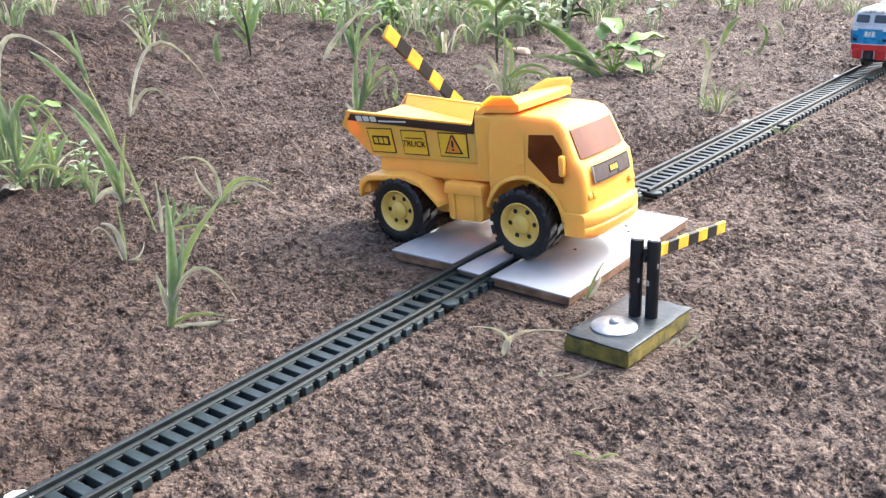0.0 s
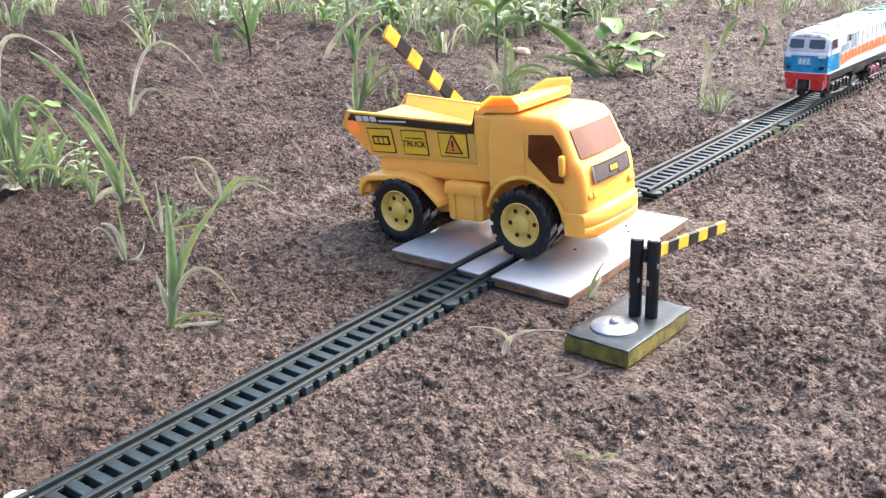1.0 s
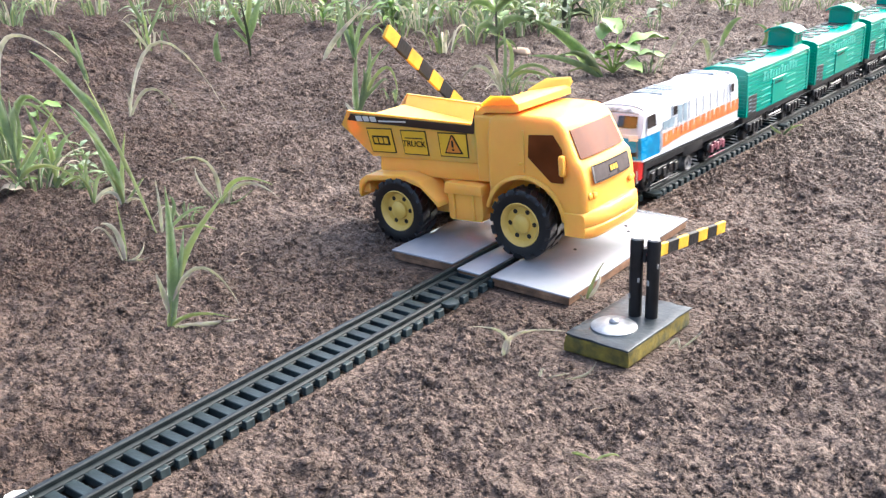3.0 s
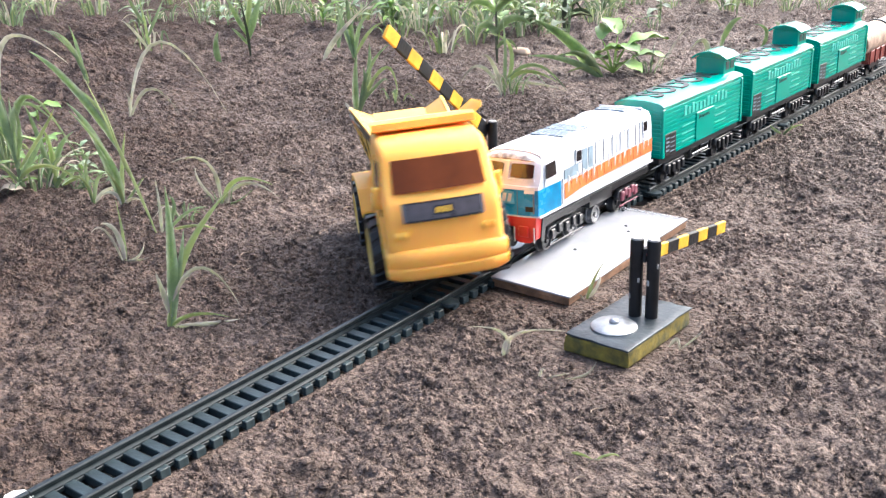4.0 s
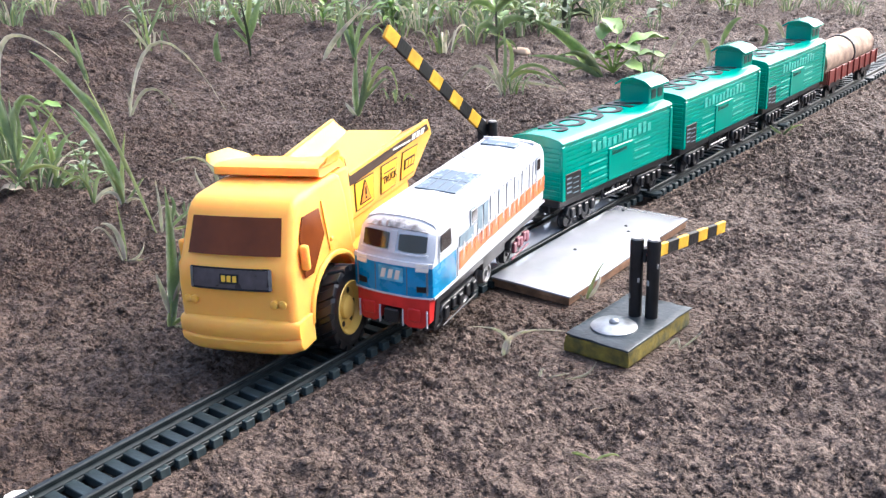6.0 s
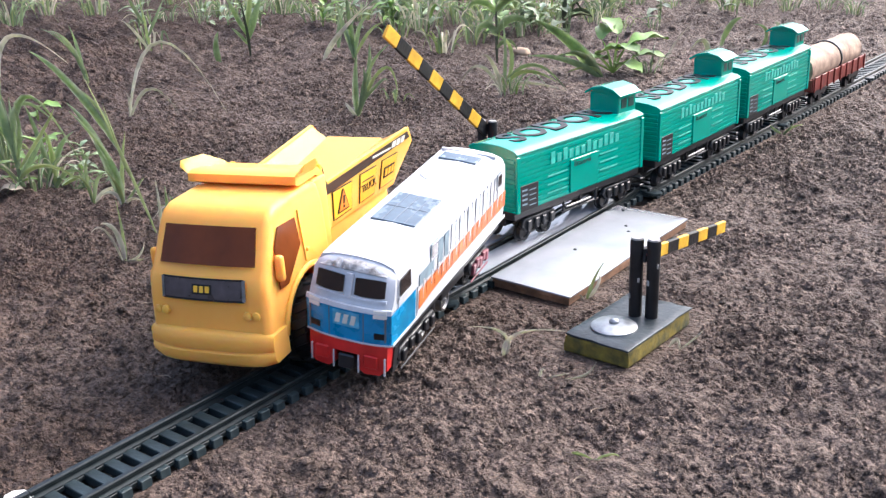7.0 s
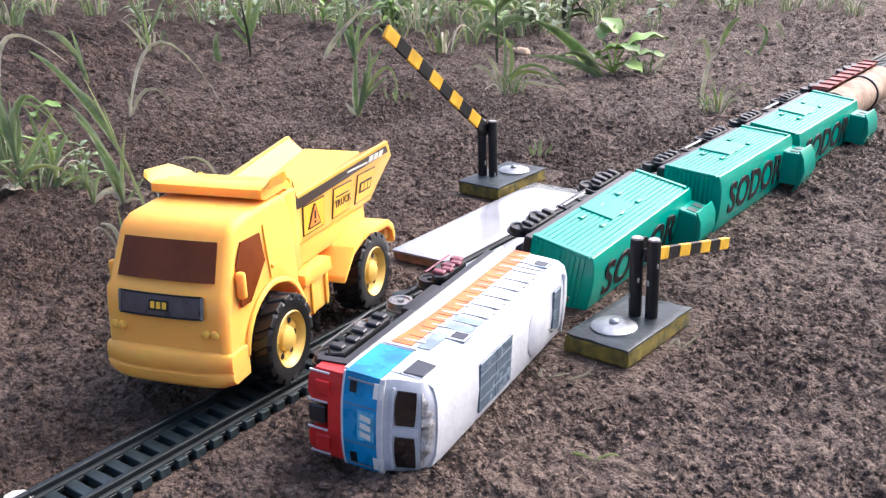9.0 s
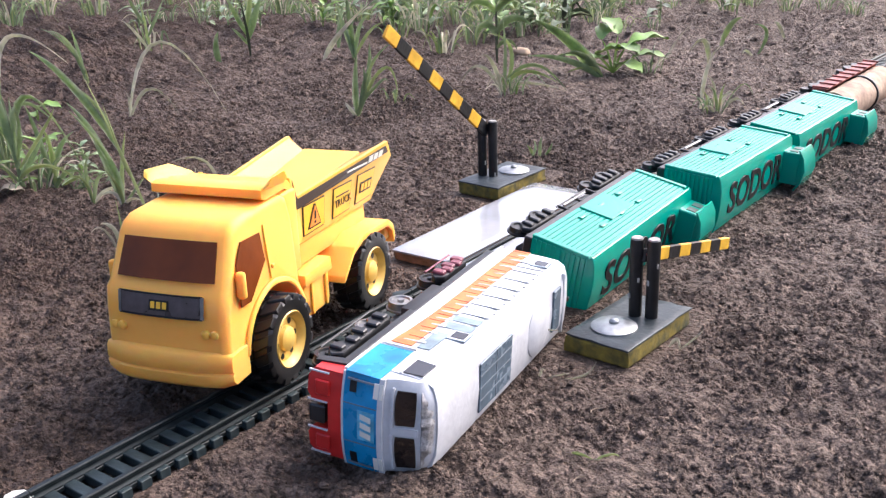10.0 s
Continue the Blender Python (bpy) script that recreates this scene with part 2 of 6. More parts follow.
LOG = mat("peeled_log_wood", (0.44, 0.32, 0.225), 0.8, vary=0.35, scale=90, bump=0.6, bump_scale=260, grain=0.4, second=(0.20, 0.13, 0.09))
BOARD_WHITE = mat("glossy_white_board", (0.34, 0.35, 0.37), 0.13, vary=0.14, scale=30, bump=0.18, bump_scale=90, grain=0.1, coat=0.6)
BOARD_CORE = mat("damp_plywood_edge", (0.22, 0.12, 0.065), 0.8, vary=0.5, scale=120, bump=0.5, grain=0.4)
STRIPE_YELLOW = mat("scuffed_yellow_paint", (0.64, 0.37, 0.02), 0.5, vary=0.25, scale=120, bump=0.3, grain=0.25)
BASE_DARK = mat("weathered_dark_grey_paint", (0.036, 0.044, 0.048), 0.38, spec=0.3, vary=0.5, scale=90, bump=0.6, bump_scale=260, grain=0.4)
MOSS = mat("mossy_yellow_green_edge", (0.21, 0.155, 0.02), 0.8, vary=0.6, scale=160, bump=0.7, grain=0.4, second=(0.03, 0.035, 0.012))
WASHER = mat("dull_galvanised_washer", (0.36, 0.37, 0.37), 0.42, metal=0.7, vary=0.35, scale=130, bump=0.25, grain=0.2)
LEAF = mat("grass_green_leaf", (0.185, 0.245, 0.115), 0.42, vary=0.4, scale=70, grain=0.3, object_random=0.4, second=(0.075, 0.12, 0.045), sss=0.15, sss_reach=0.002, sss_tint=(0.75, 1.0, 0.4))
LEAF_YELLOW = mat("yellowing_leaf", (0.22, 0.27, 0.085), 0.5, vary=0.3, scale=60, grain=0.2, object_random=0.25, sss=0.15, sss_reach=0.002, sss_tint=(0.75, 1.0, 0.4))
STRAW = mat("dry_straw_leaf", (0.46, 0.40, 0.30), 0.65, vary=0.35, scale=90, grain=0.25, object_random=0.35, sss=0.15, sss_reach=0.002, sss_tint=(0.75, 1.0, 0.4))
DOCK = mat("broad_green_leaf", (0.14, 0.25, 0.04), 0.5, vary=0.35, scale=60, grain=0.2, object_random=0.25, sss=0.15, sss_reach=0.002, sss_tint=(0.75, 1.0, 0.4))
PEBBLE = mat("pale_tan_stone", (0.45, 0.33, 0.22), 0.8, vary=0.3, scale=120, bump=0.4)
BROW = mat("chipped_grey_brow", (0.50, 0.49, 0.48), 0.55, vary=0.6, scale=260, second=(0.12, 0.11, 0.10), bump=0.6, bump_scale=700, grain=0.5)
SKY_PALE = mat("pale_blue_print", (0.12, 0.42, 0.60), 0.4, vary=0.4, scale=300, grain=0.3)
PANEL = mat("faint_blue_grey_print", (0.60, 0.66, 0.70), 0.45, vary=0.15, scale=150)
PALE_GREEN = mat("worn_pale_green_print", (0.045, 0.43, 0.33), 0.45, vary=0.35, scale=260)
DARK_GREEN = mat("dark_green_print", (0.006, 0.05, 0.038), 0.45, vary=0.3, scale=200)
DARKSTEM = mat("dark_weed_stem", (0.045, 0.055, 0.025), 0.6, vary=0.4, scale=90)
PALE_DRY = mat("cream_dry_leaf", (0.34, 0.28, 0.20), 0.75, vary=0.35, scale=120, bump=0.4)
LITTER = mat("short_straw_litter", (0.26, 0.20, 0.14), 0.8, vary=0.5, scale=40)
STICK = mat("pale_grey_end_grain", (0.30, 0.29, 0.27), 0.7, vary=0.4, scale=300, bump=0.4)


# ---------------------------------------------------------------- ground
def value_noise(x, y, seed):
    """Smooth noise on a unit lattice, -1 to 1."""
    xi, yi = np.floor(x).astype(np.int64), np.floor(y).astype(np.int64)
    fx, fy = x - xi, y - yi
    fx, fy = fx * fx * (3 - 2 * fx), fy * fy * (3 - 2 * fy)

    def h(a, b):
        n = (a * 374761393 + b * 668265263 + seed * 2147483647) & 0xFFFFFFFF
        n = ((n ^ (n >> 13)) * 1274126177) & 0xFFFFFFFF
        return ((n ^ (n >> 16)) & 0xFFFF) / 32767.5 - 1.0

    a, b, c, d = h(xi, yi), h(xi + 1, yi), h(xi, yi + 1), h(xi + 1, yi + 1)
    return (a * (1 - fx) + b * fx) * (1 - fy) + (c * (1 - fx) + d * fx) * fy


FLAT = [(-0.055, 0.060, 0.030, 0.172), (0.070, 0.110, -0.012, 0.060), (-0.094, -0.052, 0.140, 0.214)]


def ground_z(x, y):
    """Height of the soil, in metres, on arrays."""
    x, y = np.asarray(x, float), np.asarray(y, float)
    far = np.clip((np.hypot(x + 0.1, y - 0.2) - 0.25) / 0.8, 0, 1)
    z = 0.0016 * value_noise(x / 0.05, y / 0.05, 1) + 0.0010 * value_noise(x / 0.019, y / 0.019, 2)
    crumb = value_noise(x / 0.0065, y / 0.0065, 3)
    pit = value_noise(x / 0.0052 + 4, y / 0.0052, 12)
    z = z + 0.0012 * crumb + 0.0013 * value_noise(x / 0.0031, y / 0.0031, 4) - 0.0026 * np.maximum(pit - 0.45, 0)
    lump = value_noise(x / 0.009 + 9, y / 0.009, 5)
    z = z + 0.0019 * np.maximum(lump - 0.35, 0) * (value_noise(x / 0.09, y / 0.09, 6) > -0.2)
    z = z * (1 + 1.2 * far) + far * 0.006 * value_noise(x / 0.23, y / 0.23, 7)
    rough = np.clip(far * 2.2, 0, 1) * np.clip((1.6 - np.hypot(x, y)) / 0.6, 0, 1)
    ridge = value_noise(x / 0.034 + 3, y / 0.034, 8)
    z = z + rough * (0.0052 * ridge + 0.0040 * value_noise(x / 0.015, y / 0.015, 9) + 0.0016 * np.abs(value_noise(x / 0.008, y / 0.008, 10)))
    tx = x - np.maximum(y, 0) * math.tan(BEND)
    keep = np.clip((np.abs(tx) - 0.013) / 0.014, 0, 1)
    for x0, x1, y0, y1 in FLAT:
        d = np.maximum(np.maximum(x0 - x, x - x1), np.maximum(y0 - y, y - y1))
        keep = np.minimum(keep, np.clip(d / 0.012, 0, 1))
    under = np.clip((0.0115 - np.abs(tx)) / 0.002, 0, 1) * (np.abs(x) < 0.2)
    return z * keep - 0.0014 * (1 - keep) - 0.0006 - 0.0022 * under


def spread(lo, hi, step, reach, grow_left, grow_right):
    mid = list(np.arange(lo, hi, step))
    out, s, p = [], step, hi
    while p < reach:
        out.append(p)
        s *= grow_right
        p += s
    left, s, p = [], step, lo - step
    while p > -reach:
        left.append(p)
        s *= grow_left
        p -= s
    return np.array(left[::-1] + mid + out + [reach * 1.2])


def build_ground():
    xs, ys = spread(-0.34, 0.25, 0.0013, 60.0, 1.016, 1.05), spread(-0.21, 0.44, 0.0013, 60.0, 1.06, 1.016)
    gx, gy = np.meshgrid(xs, ys)
    gz = ground_z(gx, gy)
    gz = gz * np.clip((1.4 - np.hypot(gx + 0.4, gy - 0.4)) / 0.5, 0, 1)
    co = np.stack([gx, gy, gz], -1).reshape(-1, 3).astype(np.float32)
    nx, ny = len(xs), len(ys)
    i = (np.arange(ny - 1)[:, None] * nx + np.arange(nx - 1)[None, :]).ravel()
    quads = np.stack([i, i + 1, i + nx + 1, i + nx], -1).astype(np.int32)
    me = bpy.data.meshes.new("ground")
    me.vertices.add(len(co))
    me.vertices.foreach_set("co", co.ravel())
    me.loops.add(quads.size)
    me.loops.foreach_set("vertex_index", quads.ravel())
    me.polygons.add(len(quads))
    me.polygons.foreach_set("loop_start", np.arange(0, quads.size, 4, dtype=np.int32))
    me.polygons.foreach_set("use_smooth", np.ones(len(quads), dtype=bool))
    me.update(calc_edges=True)
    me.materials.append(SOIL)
    tagged(new("ground", me), "damp brown crumbly bare soil of a garden bed", "soil", kind="structure")


build_ground()


def scatter_crumbs(name, seed, n, low, gain, power, subdivided, lift):
    """Loose grains of soil, half sunk in it, over the ground that lies open before the track."""
    rng = np.random.default_rng(seed)
    base = bmesh.new()
    if subdivided:
        bmesh.ops.create_icosphere(base, subdivisions=1, radius=1.0)
    else:
        for p in ((1, 0, 0), (0, 1, 0), (-1, 0, 0), (0, -1, 0), (0, 0, 1), (0, 0, -1)):
            base.verts.new(p)
        base.verts.ensure_lookup_table()
        for i in range(4):
            base.faces.new([base.verts[k] for k in (i, (i + 1) % 4, 4)])
            base.faces.new([base.verts[k] for k in ((i + 1) % 4, i, 5)])
    base.verts.index_update()
    bv = np.array([v.co[:] for v in base.verts])
    bf = np.array([[v.index for v in f.verts] for f in base.faces])
    base.free()
    near = rng.random(n) < 0.80
    x = np.where(near, rng.uniform(-0.40, 0.24, n), rng.uniform(-1.0, 0.1, n))
    y = np.where(near, rng.uniform(-0.22, 0.40, n), rng.uniform(0.05, 1.0, n))
    ok = np.abs(x - np.maximum(y, 0) * math.tan(BEND)) > 0.0165
    ok &= (y > -0.215 + (x + 0.019) * 0.674) & (y > -0.21 - (x + 0.019) * 0.602) & (x < 0.225 - (y + 0.042) * 0.26)
    for x0, x1, y0, y1 in FLAT:
        ok &= ~((x > x0 - 0.002) & (x < x1 + 0.002) & (y > y0 - 0.002) & (y < y1 + 0.002))
    ok &= value_noise(x / 0.022, y / 0.022, 11) + 0.5 * value_noise(x / 0.07, y / 0.07, 13) > rng.uniform(-1.0, 0.9, n)
    x, y, near = x[ok], y[ok], near[ok]
    n = len(x)
    r = (low + gain * rng.random(n) ** power) * np.where(near, 1.0, 1.7)
    z = ground_z(x, y) + r * lift
    k = r[:, None] * (1 + rng.uniform(-0.35, 0.35, (n, len(bv))))
    a = rng.uniform(0, 6.28, n)
    ca, sa = np.cos(a)[:, None], np.sin(a)[:, None]
    px, py = bv[None, :, 0] * k * 1.25, bv[None, :, 1] * k
    co = np.stack([x[:, None] + px * ca - py * sa, y[:, None] + px * sa + py * ca, z[:, None] + bv[None, :, 2] * k * 0.85], -1).reshape(-1, 3).astype(np.float32)
    tri = (np.arange(n)[:, None, None] * len(bv) + bf[None]).reshape(-1, 3).astype(np.int32)
    me = bpy.data.meshes.new(name)
    me.vertices.add(len(co))
    me.vertices.foreach_set("co", co.ravel())
    me.loops.add(tri.size)
    me.loops.foreach_set("vertex_index", tri.ravel())
    me.polygons.add(len(tri))
    me.polygons.foreach_set("loop_start", np.arange(0, tri.size, 3, dtype=np.int32))
    me.polygons.foreach_set("use_smooth", np.full(len(tri), subdivided, dtype=bool))
    me.update(calc_edges=True)
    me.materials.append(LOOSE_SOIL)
    return new(name, me)


tagged(scatter_crumbs("soil_grains", 5, 210000, 0.00036, 0.00085, 2.6, False, 0.35), "fine loose damp brown grains of soil", "soil", kind="stuff")
tagged(scatter_crumbs("soil_clods", 6, 7000, 0.0007, 0.0014, 3.4, True, 0.15), "loose damp brown clods of soil", "soil", kind="stuff")


# ---------------------------------------------------------------- track
PIECE = 191.4   # one length of track
PITCH = 7.52    # from sleeper to sleeper


def build_sleeper_mesh():
    bm = bm_box(-13.0, 13.0, -2.1, 2.1, -2.1, 1.4, 0.25, 1)
    return mesh_of("sleeper", bm, TRACK, 30)


def build_rail(side):
    """A toy rail: broad foot, thin web, rounded head."""
    x = side * 8.75
    sec = [(-1.9, 1.0), (1.9, 1.0), (1.9, 1.6), (0.7, 2.1), (0.65, 3.0), (1.0, 3.3), (1.0, 4.1), (0.7, 4.5), (-0.7, 4.5), (-1.0, 4.1), (-1.0, 3.3), (-0.65, 3.0), (-0.7, 2.1), (-1.9, 1.6)]
    return bm_prism([(x + a, b) for a, b in sec], 0.25, PIECE - 0.25, axis="y")


def build_track_piece(pale):
    tr = thing("toy_track", "dark grey-green plastic toy train track lying on soil", "track", "lengths of toy track")
    me = build_sleeper_mesh()
    n = 25
    for i in range(n):
        s = new("sleeper", me)
        s.parent = tr
        s.location = (0, (PIECE / 2 + (i - (n - 1) / 2) * PITCH) * K, 0)
    for side in (-1, 1):
        part("rail", build_rail(side), RAIL, tr, "thin dark plastic rail")
        # runner that ties the sleepers together under the rail
        part("rail_bed", bm_box(side * 8.75 - 2.2, side * 8.75 + 2.2, 1, PIECE - 1, -0.6, 1.0, 0.2, 1), RAIL, tr)
    for side, y in ((1, 2.5), (-1, PIECE - 2.5)):
        bm = bm_prism([(0, -4), (5.5, -4), (8, -1.5), (8, 1.5), (5.5, 4), (0, 4)], 0.9, 2.6, 0.4, 2, axis="z")
        for v in bm.verts:
            v.co.x = side * (8.0 * K + v.co.x)
            v.co.y += y * K
        if side < 0:
            bmesh.ops.reverse_faces(bm, faces=bm.faces)
        part("joining_clip", bm, PALE if pale and side < 0 else TRACK, tr, "rounded pale clip" if pale and side < 0 else "rounded dark clip")
    return tr


def track_pose(s):
    """Place and heading (degrees) of the track at s millimetres past the first joint."""
    if s <= 0:
        return 0.0, s, 0.0
    return s * math.sin(BEND), s * math.cos(BEND), -math.degrees(BEND)


for pale, places in ((True, (-2, 1, 2)), (False, (-1, 0, 3, 4, 5))):
    track_one = build_track_piece(pale)
    for k in places:
        x, y, a = track_pose(k * PIECE)
        m = mm(x, y, 0, 0, 0, 0.0 if k < 0 else a)
        if k == places[0]:
            rest(track_one, m)
        else:
            copy_thing(track_one, m)


# ---------------------------------------------------------------- level crossing boards
def build_board(name, x0, x1, y0, y1, label, tilt=0.0):
    b = thing(name, label, "board", "boards of the crossing", mm((x0 + x1) / 2, (y0 + y1) / 2, 0, 0, tilt, 0))
    w, d = (x1 - x0) / 2, (y1 - y0) / 2
    for z0, z1, inset in ((-1.6, 0.7, 0.5), (0.75, 2.6, 0.0)):
        core = bm_box(-w + inset, w - inset, -d + inset, d - inset, z0, z1, 0.25, 1)
        bmesh.ops.subdivide_edges(core, edges=[e for e in core.edges if e.calc_length() > 0.01], cuts=9, use_grid_fill=True)
        for v in core.verts:
            v.co += Vector((0.5, 0.6, 0.12)) * K * noise.noise(v.co * 130 + Vector((z0, x0, 0)))
        part("plywood_ply", core, BOARD_CORE, b, "damp brown plywood layer")
    top = bm_box(-w - 0.4, w + 0.4, -d - 0.4, d + 0.4, 2.65, 3.7, 0.35, 2)
    bmesh.ops.subdivide_edges(top, edges=[e for e in top.edges if e.calc_length() > 0.02], cuts=6, use_grid_fill=True)
    for v in top.verts:
        v.co.z += 0.0007 * noise.noise(Vector((v.co.x * 25, v.co.y * 18, x0))) * (1 if v.co.z > 0.003 else 0.6)
    part("white_face", top, BOARD_WHITE, b, "glossy white laminated face")
    return b


build_board("crossing_board", 12.6, 54, 34, 157, "white laminated plywood board beside the rail", 0.8)
build_board("crossing_board", -50, -12.6, 38, 171, "white laminated plywood board beside the rail", -0.8)
build_board("crossing_board", -6.6, 6.4, 34, 165, "narrow white plywood strip between the rails")
for x, y in ((28, 84), (33, 128), (38, 121), (20, 150)):
    h = part("nail_head", bm_turn([(0.01, 3.4), (0.9, 3.4), (0.9, 4.2), (0.5, 4.5), (0.01, 4.5)], 8, axis="z", at=(x - 33.3, y - 95.5, 0)), BASE_DARK, bpy.data.objects["crossing_board"])


# ---------------------------------------------------------------- barriers
def build_barrier(name, m, arm_turn, label, px=6.0):
    """Base block with washer, two posts and a striped arm between them."""
    b = thing(name, label, "barrier", "crossing barriers", m)
    base = bm_box(-14.3, 14.3, -25.2, 25.2, -1.5, 5.2, 0.5, 2)
    bmesh.ops.subdivide_edges(base, edges=[e for e in base.edges if e.calc_length() > 0.003], cuts=6, use_grid_fill=True)
    for v in base.verts:
        v.co += Vector((0.9, 0.9, 0.3)) * K * noise.noise(v.co * 150 + m.translation * 9)
    part("base_block", base, MOSS, b, "wooden block with mossy yellow-green sides")
    cap = bm_box(-14.6, 14.6, -25.5, 25.5, 5.25, 6.2, 0.4, 2)
    bmesh.ops.subdivide_edges(cap, edges=[e for e in cap.edges if e.calc_length() > 0.01], cuts=8, use_grid_fill=True)
    for v in cap.verts:
        v.co += Vector((0.9, 0.9, 0.3)) * K * noise.noise(v.co * 170 + m.translation * 9)
    part("painted_top", cap, BASE_DARK, b, "weathered dark grey painted top")
    part("washer", bm_turn([(0.01, 6.2), (9.4, 6.2), (9.4, 6.9), (8.6, 7.5), (4, 8.2), (0.01, 8.4)], 32, axis="z", at=(-1.5, -9.5, 0)), WASHER, b, "dull round metal washer")
    part("screw_head", bm_turn([(0.01, 8.2), (2.0, 8.2), (1.9, 9.2), (1.2, 9.9), (0.01, 10.1)], 14, axis="z", at=(-1.5, -9.5, 0)), WASHER, b)
    for dx in (-3.3, 3.3):
        post = bm_turn([(0.01, 5.8), (2.75, 5.8), (2.6, 22), (2.85, 38.5), (2.6, 39.6), (0.01, 39.7)], 14, axis="z", at=(px + dx, 7 + dx * 0.3, 0))
        for v in post.verts:
            v.co += Vector((0.25, 0.25, 0.1)) * K * noise.noise(v.co * 300)
        part("post", post, BLACK, b, "black painted round stick")
        for k in range(4):
            a, h = 1.2 + 1.5 * k + dx, 11 + 7.3 * k + dx
            chip = bm_box(-0.25, 0.25, -0.5 - 0.2 * (k % 2), 0.5, -1.4 + 0.3 * k, 1.2, 0.15, 1)
            chip.transform(mm(px + dx, 7 + dx * 0.3, h) @ pose(0, 0, 0, 0, 0, math.degrees(a) - 90) @ mm(2.62, 0, 0))
            part("paint_chip", chip, STICK, b, "bare grey chip in the paint")
        part("post_top", bm_turn([(0.01, 39.6), (2.5, 39.6), (2.3, 40.2), (0.01, 40.3)], 14, axis="z", at=(px + dx, 7 + dx * 0.3, 0)), STICK, b, "bare grey end grain")
    part("pivot_pin", bm_turn([(0.01, -5), (0.8, -5), (0.8, 5), (0.01, 5)], 8, axis="x", at=(px, 7, 33.5)), MAROON, b)
    arm = new("arm")
    arm.parent = b
    arm.empty_display_size = 0.01
    arm.matrix_basis = mm(px, 7, 33.5) @ arm_turn
    return b, arm


def stripe_arm(arm, length, n, first, tall):
    step = length / n
    for i in range(n):
        bm = bm_box(i * step, (i + 1) * step, -1.0, 1.0, -tall, tall, 0.3, 1)
        part("stripe", bm, STRIPE_YELLOW if (i + first) % 2 == 0 else BLACK, arm, smooth=30)


ARM_REST = mm(2.4, 6, 33.0, 0, 8.5, 93)
ARM_PUSHED = mm(2.4, 6, 33.0, 0, 13.5, 91)
barrier_a, arm_a = build_barrier("crossing_barrier", mm(90.5, 19.5, 0, 0, 0, -3), pose(0, 0, 0, 0, 7, 93), "toy barrier with lowered striped arm on a mossy block", px=2.4)
stripe_arm(arm_a, 84, 8, 1, 2.7)
barrier_b, arm_b = build_barrier("crossing_barrier", mm(-71, 169, 0, 0, 0, 178), pose(0, 0, 0, 0, -39, 92), "toy barrier with raised striped arm on a mossy block")
stripe_arm(arm_b, 114, 10, 1, 3.6)


# ---------------------------------------------------------------- truck
def bm_poly_plate(pts, off, bevel=0.0, bm=None):
    """A plate from a ring of points, thickened by the vector off."""
    o = Vector(off)
    return bm_loft([[tuple(p) for p in pts], [tuple(Vector(p) + o) for p in pts]], bevel, 1, bm)


def bm_tyre(r, w):
    """Chunky tyre: rounded carcass with two rows of slanted blocks; its axle is y."""
    bm = bm_turn([(r * 0.60, -w / 2 + 0.6), (r * 0.66, -w / 2), (r * 0.88, -w / 2), (r * 0.955, -w / 2 + 1.2), (r * 0.96, w / 2 - 1.2), (r * 0.88, w / 2), (r * 0.66, w / 2), (r * 0.60, w / 2 - 0.6), (r * 0.60, -w / 2 + 0.6)], 40, cap=False)
    return bm


def bm_tread_block(r, w, side):
    """One slanted, rounded block of the tread, at the wheel's front."""
    da = 0.66 * math.tau / 32
    lean = 0.17 * side
    rings = []
    for rr, k in ((r * 0.90, 1.0), (r * 0.985, 0.98), (r * 1.012, 0.80)):
        ring = []
        for aa, yy in ((-da * k, side * 0.35), (da * k, side * 0.35), (da * k + lean * 0.55, side * w * 0.3), (da * k + lean, side * (w / 2 + 0.1 - (1 - k) * 2)), (-da * k + lean, side * (w / 2 + 0.1 - (1 - k) * 2)), (-da * k + lean * 0.55, side * w * 0.3)):
            ring.append((rr * math.cos(aa), yy, rr * math.sin(aa)))
        rings.append(ring)
    rings.append([(r * 0.86 * math.cos(math.atan2(z, x)), y, r * 0.86 * math.sin(math.atan2(z, x))) for x, y, z in rings[0]])
    return bm_loft([rings[3], rings[1], rings[2]])


TREAD = {}


